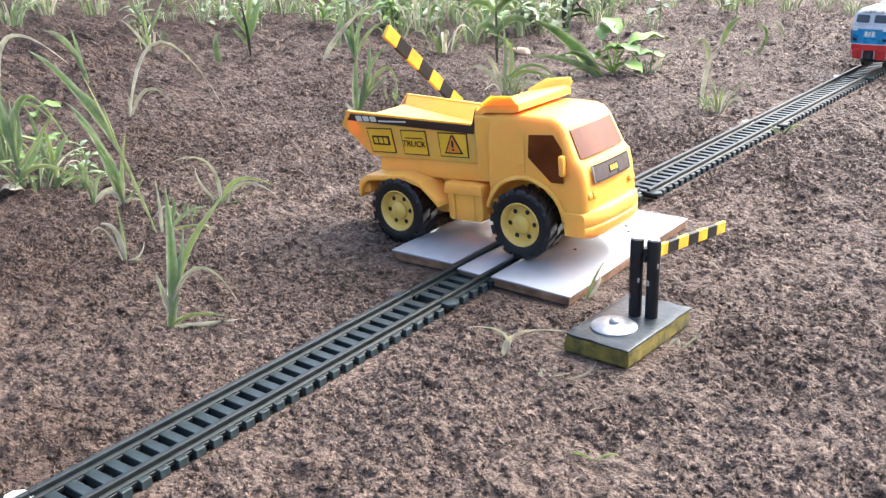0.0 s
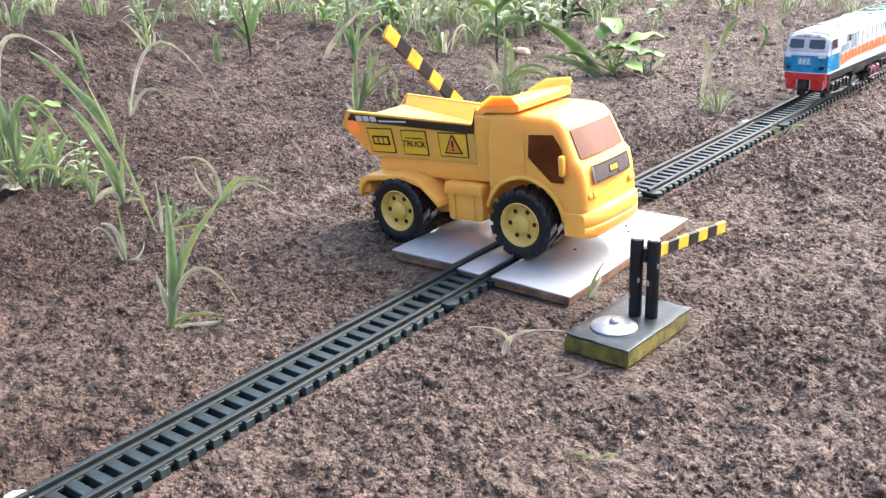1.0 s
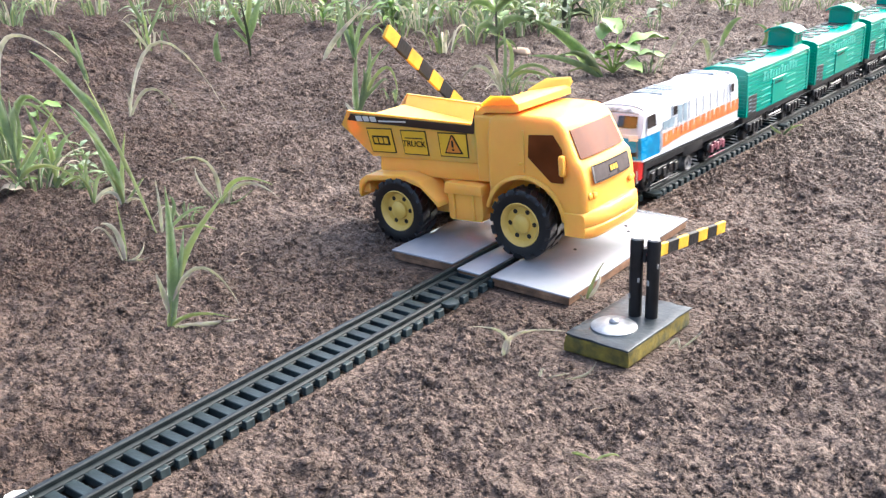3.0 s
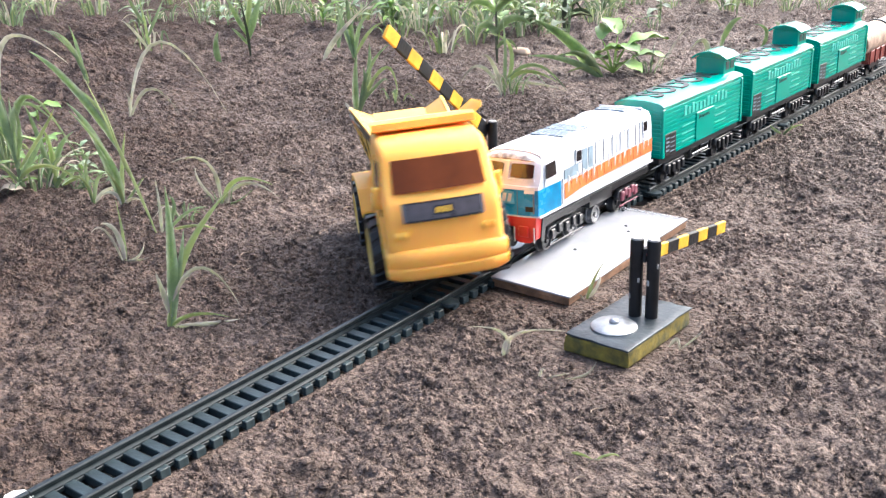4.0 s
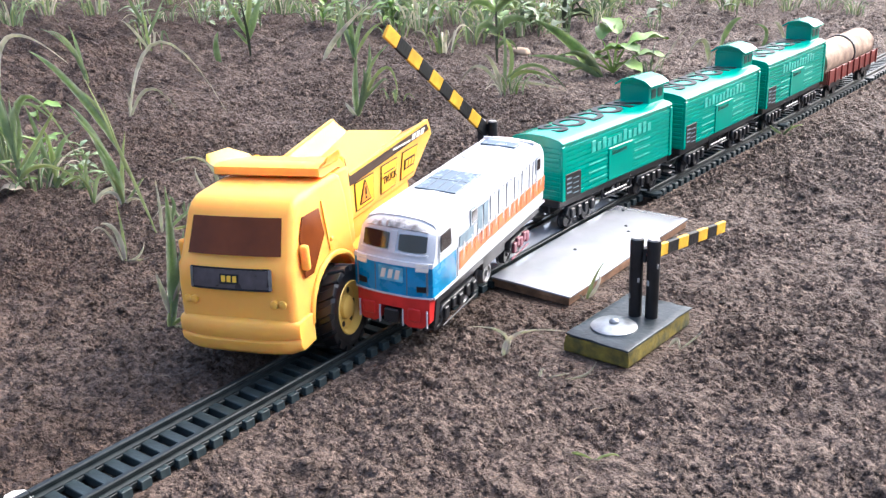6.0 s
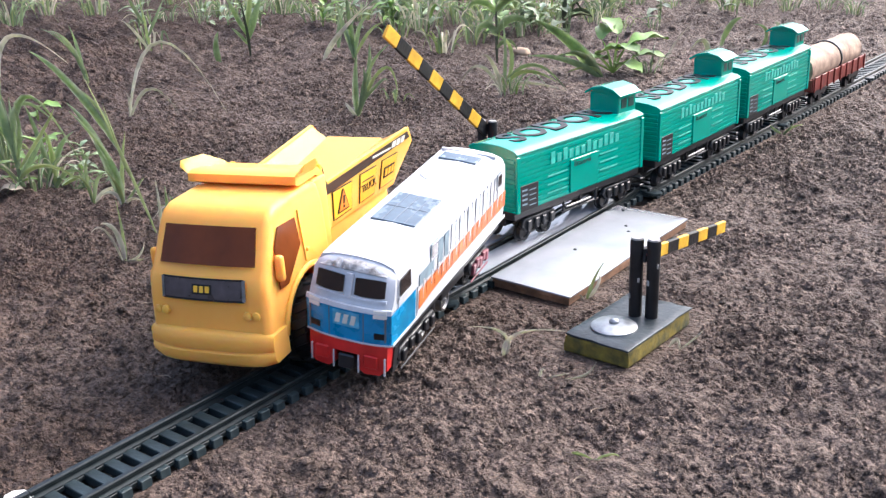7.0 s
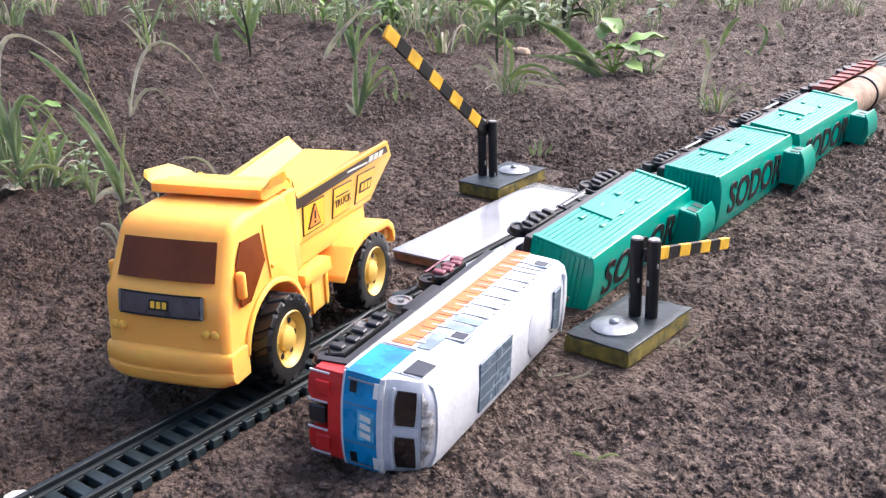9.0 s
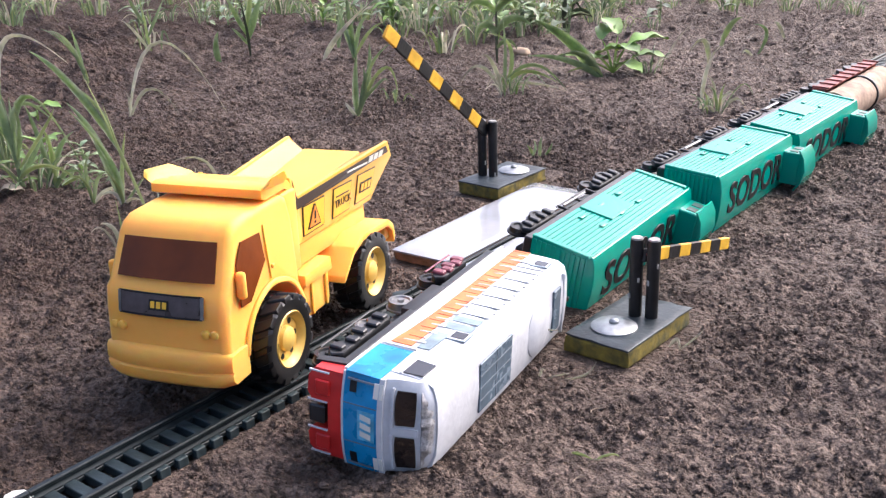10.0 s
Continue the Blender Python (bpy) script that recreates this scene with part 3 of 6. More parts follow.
def build_wheel(parent, x, y, z, side, r=17.0, w=12.5):
    wh = new("wheel")
    wh.parent = parent
    wh.empty_display_size = 0.01
    wh.matrix_basis = mm(x, y, z)
    part("tyre", bm_tyre(r, w), TYRE, wh, "black plastic tyre with chunky tread", 40)
    for k in (-1, 1):
        if k not in TREAD:
            TREAD[k] = mesh_of("tread_block", bm_tread_block(r, w, k), TYRE, 40)
        for i in range(16):
            blk = new("tread_block", TREAD[k])
            blk.parent = wh
            blk.matrix_basis = pose(0, 0, 0, 0, 22.5 * (i + (0.5 if k > 0 else 0)), 0)
    s = side
    rim = bm_turn([(0.01, s * (w / 2 - 2.6)), (r * 0.50, s * (w / 2 - 2.6)), (r * 0.56, s * (w / 2 - 0.6)), (r * 0.62, s * (w / 2 + 0.2)), (r * 0.655, s * (w / 2 - 0.4)), (r * 0.64, -s * 4), (0.01, -s * 4)], 32)
    part("rim", rim, HUB, wh, "ochre yellow dished rim")
    hub = bm_turn([(0.01, s * (w / 2 - 2.8)), (r * 0.29, s * (w / 2 - 2.8)), (r * 0.27, s * (w / 2 - 1.2)), (r * 0.2, s * (w / 2 - 0.4)), (0.01, s * (w / 2 - 0.3))], 20)
    part("hub_cap", hub, HUB, wh)
    for i in range(6):
        a = math.tau * i / 6
        part("wheel_hole", bm_turn([(0.01, s * (w / 2 - 2.9)), (1.2, s * (w / 2 - 2.9)), (1.2, s * (w / 2 - 2.45)), (0.01, s * (w / 2 - 2.45))], 10, at=(r * 0.40 * math.cos(a), 0, r * 0.40 * math.sin(a))), TYRE, wh)
    return wh


def wall_y(x, z):
    """Outer face of the tipper's side wall."""
    fx = min(1, max(0, (7 - x) / 77))
    fz = min(1, max(0, (z - 43) / 22))
    return 19.8 + 5.2 * fx * fz + 0.6 * fz


def sticker(name, outline, material, parent, side, lift=0.12, label=""):
    pts = [(x, side * (wall_y(x, z) + lift), z) for x, z in outline]
    return part(name, bm_poly_plate(pts, (0, side * 0.25, 0)), material, parent, label, 0)


def rect(x0, x1, z0, z1, lean=0.0):
    return [(x0 + lean, z0), (x1 + lean, z0), (x1, z1), (x0, z1)]


def build_truck():
    t = thing("toy_dump_truck", "orange-yellow plastic toy dump truck with black tyres", "toy truck")
    # cab, with the arch of the front wheel cut out of it
    arch = [(36.3 + 20.8 * math.cos(radians(a)), 17 + 20.8 * math.sin(radians(a))) for a in range(160, -16, -11)]
    line = [(57.5, 12.2), (67, 11.5), (70.5, 13.5), (71.6, 18), (71.4, 27), (70.8, 37), (69.4, 44.5), (66.4, 47.2), (59.3, 62), (56.5, 65.3), (52, 67.2), (36, 68.2), (21, 67.8), (17, 66), (15.5, 58), (15.2, 34)]
    bm = bm_prism(line + arch, -25, 25, 0)
    es = [e for e in bm.edges if len(e.link_faces) == 2 and e.calc_face_angle(0) > radians(60)]
    bmesh.ops.bevel(bm, geom=es, offset=3.0 * K, segments=4, affect="EDGES", profile=0.5)
    for v in bm.verts:
        z = v.co.z / K
        v.co.y *= 1.0 - 0.09 * max(0, (z - 44) / 24)
        # the face of the cab is bowed a little
        if v.co.x / K > 50:
            v.co.x -= 2.4 * K * abs(v.co.y / (25 * K)) ** 2.6 * (v.co.x / K - 50) / 20
    part("cab", bm, YELLOW, t)
    up = Vector((0.906, 0, 0.424))

    def bow(p):
        x, y, z = p
        return (x - 2.4 * abs(y / 25) ** 2.6 * (x - 50) / 20, y, z)

    def front_plate(name, y0, y1, lower, upper, material, label="", n=8, thick=0.45, parent=t):
        """A plate that follows the bowed front between two heights, given as (x, z)."""
        rows = []
        for q in range(n + 1):
            y = y0 + (y1 - y0) * q / n
            a, c = Vector(bow((lower[0], y, lower[1]))), Vector(bow((upper[0], y * upper[2] if len(upper) > 2 else y, upper[1])))
            nv = Vector((upper[1] - lower[1], 0, lower[0] - upper[0])).normalized()
            rows.append([tuple(a + nv * 0.1), tuple(c + nv * 0.1), tuple(c + nv * thick), tuple(a + nv * thick)])
        return part(name, bm_loft(rows), material, parent, label)

    front_plate("windscreen", -19.8, 19.8, (66.0, 48.0), (59.8, 61.0, 0.95), GLASS_BROWN, "glossy dark brown sticker windscreen")
    front_plate("grille_edge", -17.0, 16.7, (71.05, 36.2), (69.5, 44.5), BLACK, "ragged black edge of the grille sticker", thick=0.3)
    gr = front_plate("grille", -16, 16, (70.95, 37.0), (69.6, 43.8), GREY_STICKER, "dark grey sticker grille")
    front_plate("grille_rim", -17.3, -16.2, (70.95, 36.6), (69.6, 44.2), STEEL, parent=gr, n=1, thick=0.55)
    front_plate("grille_rim", 16.2, 17.3, (70.95, 36.6), (69.6, 44.2), STEEL, parent=gr, n=1, thick=0.55)
    front_plate("badge", -4, 4, (70.75, 38.6), (69.9, 42.2), BLACK, "black badge with yellow marks", n=2, thick=0.6, parent=gr)
    for y in (-2.4, 0, 2.4):
        front_plate("badge_mark", y - 0.8, y + 0.8, (70.65, 39.3), (70.1, 41.6), LABEL_YELLOW, parent=gr, n=1, thick=0.75)
    for y in (-20.5, -17.2, 17.2, 20.5):
        bx = bow((71.3, y, 31))[0]
        part("headlight", bm_turn([(0.01, bx - 1), (1.7, bx - 1), (1.6, bx + 0.2), (1.0, bx + 0.55), (0.01, bx + 0.65)], 14, axis="x", at=(0, y, 31.0)), YELLOW, t, "round moulded headlight")
    # bumper: a rounded band that stands proud of the cab
    rows = []
    for q in range(13):
        y = -26 + 52 * q / 12
        e = abs(y / 26)
        x = 73.2 - 4.0 * e ** 3.5
        k = 1.2 if q in (0, 12) else 0
        rows.append([(58, y, 11.5 + k), (x - 2.0, y, 11.2 + k), (x - 0.4, y, 13 + k), (x, y, 16.5), (x - 0.7, y, 17.2), (x, y, 17.9), (x - 0.3, y, 23.6 - k), (x - 1.5, y, 24.6 - k), (58, y, 24.6 - k)])
    part("bumper", bm_loft(rows), YELLOW, t, smooth=50)
    for s in (-1, 1):
        pts = [(40.4, 59.2), (53.4, 59.6), (58.2, 53), (58.6, 37.6), (52.2, 37.4), (39.8, 48.7)]
        ring = [(x, s * 25.0 * (1.0 - 0.09 * max(0, (z - 44) / 24)) + s * 0.05, z) for x, z in pts]
        part("side_window", bm_poly_plate(ring, (0, s * 0.35, 0)), GLASS_BROWN, t, "dark brown sticker side window", 0)
        mir = bm_box(57.5, 60.5, s * 24.5 if s > 0 else -28.0, 28.0 if s > 0 else -24.5, 41, 51.0, 1.3, 3)
        part("wing_mirror", mir, YELLOW, t)
        # raised door edge and step line
        part("door_edge", bm_poly_plate([(36.5, s * 24.95, 41), (37.6, s * 24.95, 41), (37.6, s * 23.3, 61), (36.5, s * 23.3, 61)], (0, s * 0.7, 0)), YELLOW, t)
        part("door_handle", bm_box(34.8, 37.0, min(s * 25, s * 26.2), max(s * 25, s * 26.2), 44.5, 46.2, 0.4, 1), YELLOW, t)
        lip = [(36.3 + r * math.cos(radians(a)), 17 + r * math.sin(radians(a))) for r, rng in ((20.8, range(165, 4, -10)), (23.0, range(5, 166, 10))) for a in rng]
        part("wheel_arch_lip", bm_prism(lip, s * 24.6, s * 26.3, 0.4, 1), YELLOW, t, smooth=50)
        # rear mudguard: bent plate above the wheel
        top = [(-66.5, 25), (-65, 31), (-60, 34.5), (-34, 36), (-24, 33), (-13.5, 23.5)]
        low = [(x * 1.0 + (1.5 if x < -50 else 0.4), z - 3.0) for x, z in top[::-1]]
        part("mudguard", bm_prism(top + low, s * 13, s * 29.5, 0.6, 2), YELLOW, t, smooth=40)
        # side locker with ribs
        part("side_locker", bm_prism([(-11, 13), (8, 13), (9.5, 16), (9.5, 27), (8, 29), (-11, 29), (-12, 27), (-12, 15)], s * 12, s * 22.5, 0.7, 2), YELLOW, t)
        part("locker_lid", bm_prism([(-13, 27), (10.5, 27), (10.5, 32), (-12, 33)], s * 11, s * 24.2, 0.8, 2), YELLOW, t)
        for x in (-8, 4):
            part("locker_rib", bm_box(x - 0.7, x + 0.7, min(s * 22.3, s * 23.6), max(s * 22.3, s * 23.6), 13.5, 27, 0.3, 1), YELLOW, t)
        for x in (36.3, -39.6):
            build_wheel(t, x, s * 24.6, 17.0, s)
    part("chassis", bm_box(-64, 62, -13, 13, 13, 38, 1.5, 2), YELLOW, t)
    part("tipper_support", bm_box(-58, 15, -18.6, 18.6, 33, 43.2, 0.8, 2), YELLOW, t)
    part("head_board", bm_box(7.5, 19, -21.6, 21.6, 34, 67.0, 1.2, 3), YELLOW, t)
    part("rear_crossbar", bm_box(-67, -60, -27, 27, 24, 31, 1.2, 2), YELLOW, t)
    for x in (36.3, -39.6):
        part("axle", bm_turn([(0.01, -24), (2.0, -24), (2.0, 24), (0.01, 24)], 12, at=(x, 0, 17)), TYRE, t)
    # tipper body
    for s in (-1, 1):
        bm = bmesh.new()
        rows = []
        for q in range(13):
            u = q / 12
            col = []
            for f in (0, 0.35, 0.7, 1.0):
                col.append((10 - (72 + 16 * f) * u, 43.5 - u + (15 + 2 * u) * f))
            col.append((10 - 81.5 * u, 62.2 + 5.4 * u))
            out = [(x, s * wall_y(x, z), z) for x, z in col]
            rows.append(out + [(x, y - s * 1.6, z) for x, y, z in out[::-1]])
        bm_loft(rows, 0, 1, bm)
        # flared inner slope
        a = [(8, s * 13, 50), (-65, s * 13, 62.3), (-71, s * 24.6, 67.2), (7, s * 19.6, 61.8)]
        b = [(x, y + s * 0.2, z - 1.6) for x, y, z in a]
        bm_loft([a, b], 0.0, 1, bm)
        # pointed shoulder of the head board
        w = [(9.5, s * 20.5, 44), (9.5, s * 20.5, 71), (8.6, s * 20.5, 71), (5.2, s * 20.7, 57), (5.2, s * 20.3, 44)]
        bm_loft([w, [(x, y - s * 2.2, z) for x, y, z in w]], 0.3, 1, bm)
        part("tipper_side", bm, YELLOW, t, smooth=38)
        # ear of the canopy
        bm = bmesh.new()
        ear = [(14, s * 20.5, 70.5), (34, s * 22.5, 72.5), (35.5, s * 26.8, 75.5), (34.0, s * 27.2, 78), (21, s * 25.2, 77.5), (12, s * 21.2, 72.5)]
        bm_loft([ear, [(x, y - s * 1.8, z - 1.6) for x, y, z in ear]], 0.4, 1, bm)
        part("canopy_ear", bm, YELLOW, t, smooth=38)
    bm = bmesh.new()
    bm_loft([[(10, -14, 51), (-66, -14, 63.6), (-66, -14, 61.4), (10, -14, 48)], [(10, 14, 51), (-66, 14, 63.6), (-66, 14, 61.4), (10, 14, 48)]], 0.3, 1, bm)
    tail = [[(-62, y, 42.5), (-62, y, 44.5), (-67, y * 0.94, 61.6), (-65, y * 0.94, 62.4), (-58, y, 44)] for y in (-20, 20)]
    bm_loft(tail, 0.3, 1, bm)
    bm_box(-62, 10, -19.5, 19.5, 42.3, 45.5, 0.4, 1, bm)
    part("tipper_floor", bm, YELLOW, t, smooth=38)
    # canopy over the cab
    bm = bmesh.new()
    canopy = [(4, 48), (4.5, 58), (9, 68.5), (13, 71.6), (33, 74.2), (35.5, 73.2), (35.8, 70.2), (33, 69.0), (14, 68.2), (10, 65), (9.5, 44), (6, 43.5)]
    rows = []
    for q in range(9):
        y = -20.4 + 40.8 * q / 8
        rows.append([(x, y * (1 + 0.14 * max(0, (x - 12) / 23)), z) for x, z in canopy])
    bm_loft(rows, 0, 1, bm)
    part("canopy", bm, YELLOW, t, smooth=38)
    for s in (-1, 1):
        st = sticker("side_stripe", [(5.6, 57.4), (6.5, 57.4), (8.4, 70), (6.2, 63.2), (5.2, 61.5), (-40, 64.2), (-69, 66.0), (-72.5, 62.5), (-40, 60.2)], DARK_BROWN, t, s, 0.15, "dark brown sticker stripe")
        for k in range(3):
            sticker("pale_mark", rect(-66 + k * 4.6, -62.4 + k * 4.6, 62.2 - k * 0.1, 65.0 - k * 0.1, 0.5), PALE, st, s, 0.45)
        sticker("fine_print", rect(-51.5, -34, 62.0, 62.8), PALE, st, s, 0.45)
        for x0, x1, z0, z1, kind in ((-61, -44.5, 45.0, 58.5, "badge"), (-39, -23, 44.8, 58.0, "word"), (-15.5, 2.0, 45.0, 57.5, "sign")):
            sq = sticker("square_sticker", rect(x0, x1, z0, z1), DARK_BROWN, t, s, 0.10, "yellow square sticker with dark outline")
            sticker("square_field", rect(x0 + 0.55, x1 - 0.55, z0 + 0.55, z1 - 0.55), LABEL_YELLOW, sq, s, 0.30)
            xc, zc = (x0 + x1) / 2, (z0 + z1) / 2
            if kind == "badge":
                sticker("black_badge", rect(xc - 5.6, xc + 5.6, zc - 2.4, zc + 2.6), BLACK, sq, s, 0.50)
                for k in (-1, 0, 1):
                    sticker("badge_mark", rect(xc + k * 3.3 - 1.2, xc + k * 3.3 + 1.2, zc - 1.5, zc + 1.7), LABEL_YELLOW, sq, s, 0.70)
            elif kind == "word":
                y = s * (wall_y(x0 if s < 0 else x0, zc) + 0.72)
                turn = mm(xc, y, zc - 0.6, 90, 0, 180 if s > 0 else 0)
                text_part("lettering", "TRUCK", 4.4, BLACK, sq, turn, 0.1, stretch=1.05)
                sticker("fine_print", rect(xc - 5.5, xc + 5.5, zc + 2.2, zc + 2.7), DARK_BROWN, sq, s, 0.5)
            else:
                sticker("warning_edge", [(xc - 5.6, zc - 4.4), (xc + 5.6, zc - 4.4), (xc + 0.6, zc + 5.2), (xc - 0.6, zc + 5.2)], BLACK, sq, s, 0.50, "black edge of warning triangle")
                sticker("warning_field", [(xc - 4.5, zc - 3.7), (xc + 4.5, zc - 3.7), (xc, zc + 4.5)], LABEL_ORANGE, sq, s, 0.70, "orange warning triangle")
                sticker("exclamation_bar", rect(xc - 0.55, xc + 0.55, zc - 1.0, zc + 2.4), BLACK, sq, s, 0.90)
                sticker("exclamation_dot", rect(xc - 0.55, xc + 0.55, zc - 2.8, zc - 1.8), BLACK, sq, s, 0.90)
    return t


truck = build_truck()


# ---------------------------------------------------------------- locomotive
LOCO_SEC = [(16.6, 21.5), (16.7, 30), (16.5, 41), (16.0, 46.5), (14.3, 49.6), (9.5, 51.2), (0, 51.7)]


def bm_side_plate(pts, s, y, lift=0.08, thick=0.2):
    """Flat plate on a side wall: pts are (x, z)."""
    return bm_poly_plate([(x, s * (y + lift), z) for x, z in pts], (0, s * thick, 0))


def build_loco():
    t = thing("toy_locomotive", "white toy diesel locomotive with blue and red front", "toy train")
    half = LOCO_SEC
    full = [(-y, z) for y, z in half[:-1]] + [(y, z) for y, z in half[::-1]]

    def ring(x, ky=1.0, top=51.7, z0=21.5):
        return [(x, y * ky, z if z < 44 else 44 + (z - 44) * (top - 44) / 7.7) for y, z in full]

    rows = [ring(-64.5, 0.90, 49.6), ring(-63, 0.97, 51.0), ring(-60), ring(-40), ring(0), ring(34), ring(41), ring(50, 1.0, 51.6), ring(56, 0.99, 51.2)]
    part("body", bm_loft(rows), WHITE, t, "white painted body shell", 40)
    # cab nose: raked screen above a blunt front
    nose = []
    for q in range(13):
        u = -1 + 2 * q / 12
        y = 16.5 * u
        e = abs(u)
        bx = 65.0 - 2.2 * e ** 2.5
        k = 0.0 if e < 0.95 else 0.8
        ztop = 51.0 - 4.2 * e ** 3.2
        nose.append([(55, y, 21.5), (bx, y, 21.5), (bx + 0.1, y, 34.2), (bx - 0.6 - k, y, 36.6), (bx - 1.8 - k, y, 39), (bx - 4.0 - k, y * 0.97, 46.6 - 1.2 * e ** 4), (bx - 6.2 - k, y * 0.95, min(49.2, ztop)), (55, y * 0.95, ztop)])
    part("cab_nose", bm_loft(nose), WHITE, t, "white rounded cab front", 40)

    def nx(y, off=0.0):
        return 65.0 - 2.2 * abs(y / 16.5) ** 2.5 + off

    def nose_strip(name, y0, y1, z0, z1, x0, x1, material, label="", n=10, lift=0.12, thick=0.3, parent=t, round_top=0.0):
        rows = []
        for q in range(n + 1):
            y = y0 + (y1 - y0) * q / n
            a, c = (nx(y, x0 + lift), y, z0), (nx(y, x1 + lift), y, z1)
            rows.append([a, c, (c[0] + thick, y, z1), (a[0] + thick, y, z0)])
        return part(name, bm_loft(rows), material, parent, label)

    blue = nose_strip("blue_front", -16.6, 16.6, 22.0, 34.4, 0, 0.1, BLUE, "glossy sky-blue painted front panel")
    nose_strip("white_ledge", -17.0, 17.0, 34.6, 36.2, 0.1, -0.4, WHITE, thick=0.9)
    nose_strip("logo_plate", -5.2, 5.2, 27.4, 33.4, 0, 0.05, SKY_PALE, "pale blue plate with white marks", parent=blue, n=2, lift=0.36)
    for k in range(3):
        y = -3.0 + k * 3.0
        a = [(nx(0, 0.8), y - 1.3, 28.6), (nx(0, 0.8), y + 0.5, 28.6), (nx(0, 0.8), y + 1.3, 32.4), (nx(0, 0.8), y - 0.5, 32.4)]
        part("logo_mark", bm_poly_plate(a, (0.25, 0, 0)), PALE, blue, smooth=0)
    for y in (-6.8, 6.8):
        nose_strip("panel_seam", y - 0.15, y + 0.15, 22.2, 34.0, 0, 0.1, LINE, parent=blue, n=1, lift=0.35)
    for y in (-13, 13):
        nose_strip("marker_light", y - 2.2, y + 2.2, 24.2, 26.6, 0, 0, BLACK, "small dark marker lights", parent=blue, n=1, lift=0.4)
        nose_strip("lamp_cluster", y - 2.4, y + 2.4, 33.0, 36.0, 0.3, 0.0, PALE, "pale headlight cluster", n=2, lift=0.6)
    nose_strip("white_seam", -16.8, 16.8, 21.4, 22.1, 0, 0, WHITE, thick=0.5)
    for s in (-1, 1):
        y0, y1 = (2.2, 13.6) if s > 0 else (-13.6, -2.2)
        rows = []
        for q in range(6):
            y = y0 + (y1 - y0) * q / 5
            k = 0.35 * abs((q - 2.5) / 2.5) ** 4
            a, c = (nx(y, -1.95), y, 39.4 + k), (nx(y, -3.75), y * 0.985, 45.9 - k)
            nrm = Vector((0.965, 0, 0.26))
            rows.append([tuple(Vector(a) + nrm * 0.1), tuple(Vector(c) + nrm * 0.1), tuple(Vector(c) + nrm * 0.5), tuple(Vector(a) + nrm * 0.5)])
        part("windscreen", bm_loft(rows), WINDOW, t, "dark windscreen pane")
    # grimy brow above the screens
    brow = []
    for q in range(29):
        y = -13.2 + 26.4 * q / 28
        x = nx(y, -5.2)
        g = 1.5 * noise.noise(Vector((y * 0.55, 3.1, 0))) + 0.8 * noise.noise(Vector((y * 1.6, 8.0, 0)))
        h = 49.7 - abs(y / 13.2) ** 2.4 * 2.2
        brow.append([(x - 3.2, y, h - 1.6), (x + 0.2, y, 46.9 - abs(y) * 0.03), (x + 1.1 + g * 0.5, y, 47.9 - abs(y) * 0.05 + g * 0.25), (x + 0.1 + g * 0.45, y, h - 0.4 + g * 0.3), (x - 2.0, y, h + 0.5 + g * 0.3), (x - 4.6 - g, y, h + 0.45)])
    part("brow", bm_loft(brow), BROW, t, "chipped grimy brow over the screens", 60)
    for s in (-1, 1):
        y0, y1 = (1.3, 14.4) if s > 0 else (-14.4, -1.3)
        nose_strip("screen_sill", y0, y1, 38.3, 39.1, -1.5, -1.75, WHITE, n=4, lift=0.1, thick=0.7)
        nose_strip("grab_rail", s * 15.0 - 0.25, s * 15.0 + 0.25, 23.4, 33.0, 0.3, 0.4, LINE, n=1, lift=0.5, thick=0.4)
    nose_strip("screen_pillar", -1.3, 1.3, 38.5, 46.8, -1.6, -4.0, WHITE, n=2, lift=0.1, thick=0.6)
    # red pilot with a dark gap for the coupling
    bm = bmesh.new()
    for y0, y1 in ((-15.6, -4.6), (4.6, 15.6)):
        rows = []
        for q in range(5):
            y = y0 + (y1 - y0) * q / 4
            lowz = 9.0 if 5 < abs(y) < 13.5 else 11.0
            rows.append([(58, y, lowz), (nx(y, 0.6), y, lowz), (nx(y, 0.6), y, 18), (nx(y, 0.5), y, 21.4), (58, y, 21.4)])
        bm_loft(rows, 0, 1, bm)
    bm_loft([[(58, y, 16.6), (nx(y, 0.6), y, 16.6), (nx(y, 0.5), y, 21.4), (58, y, 21.4)] for y in (-4.6, 0, 4.6)], 0, 1, bm)
    pilot = part("pilot", bm, RED, t, "red painted pilot with coupling gap")
    # white slivers that paint highlights along the pilot's upright edges
    for y in (-4.9, 5.1, -14.6, 14.8):
        part("glint_edge", bm_box(nx(y, 0.4), nx(y, 1.1), y - 0.25, y + 0.25, 9.2, 16.5), WHITE, pilot, smooth=0)
    for y in (-9.8, 9.8):
        part("step_plate", bm_box(nx(y, 0.5), nx(y, 1.5), y - 2.6, y + 2.6, 12, 17.2, 0.3, 1), RED, pilot)
    part("coupling", bm_box(56, 66, -3.2, 3.2, 9.5, 15.5, 0.5, 1), FRAME_BLACK, t)
    for s in (-1, 1):
        Y = 16.75
        part("blue_flank", bm_side_plate([(63.0, 22), (63.4, 34.4), (41.5, 34.4), (41.5, 22)], s, Y - 0.15, 0.12), BLUE, t, "sky-blue painted cab flank")
        cw = part("cab_side_window", bm_side_plate([(55.4, 38.2), (55.0, 45.0), (46.6, 45.4), (45.7, 38.4)], s, Y - 0.5, 0.1, 0.5), WINDOW, t, "dark cab side window")
        part("window_surround", bm_side_plate([(56.4, 37.4), (56.4, 38.2), (44.8, 38.4), (44.8, 37.5)], s, Y - 0.3, 0.1, 0.45), WHITE, cw)
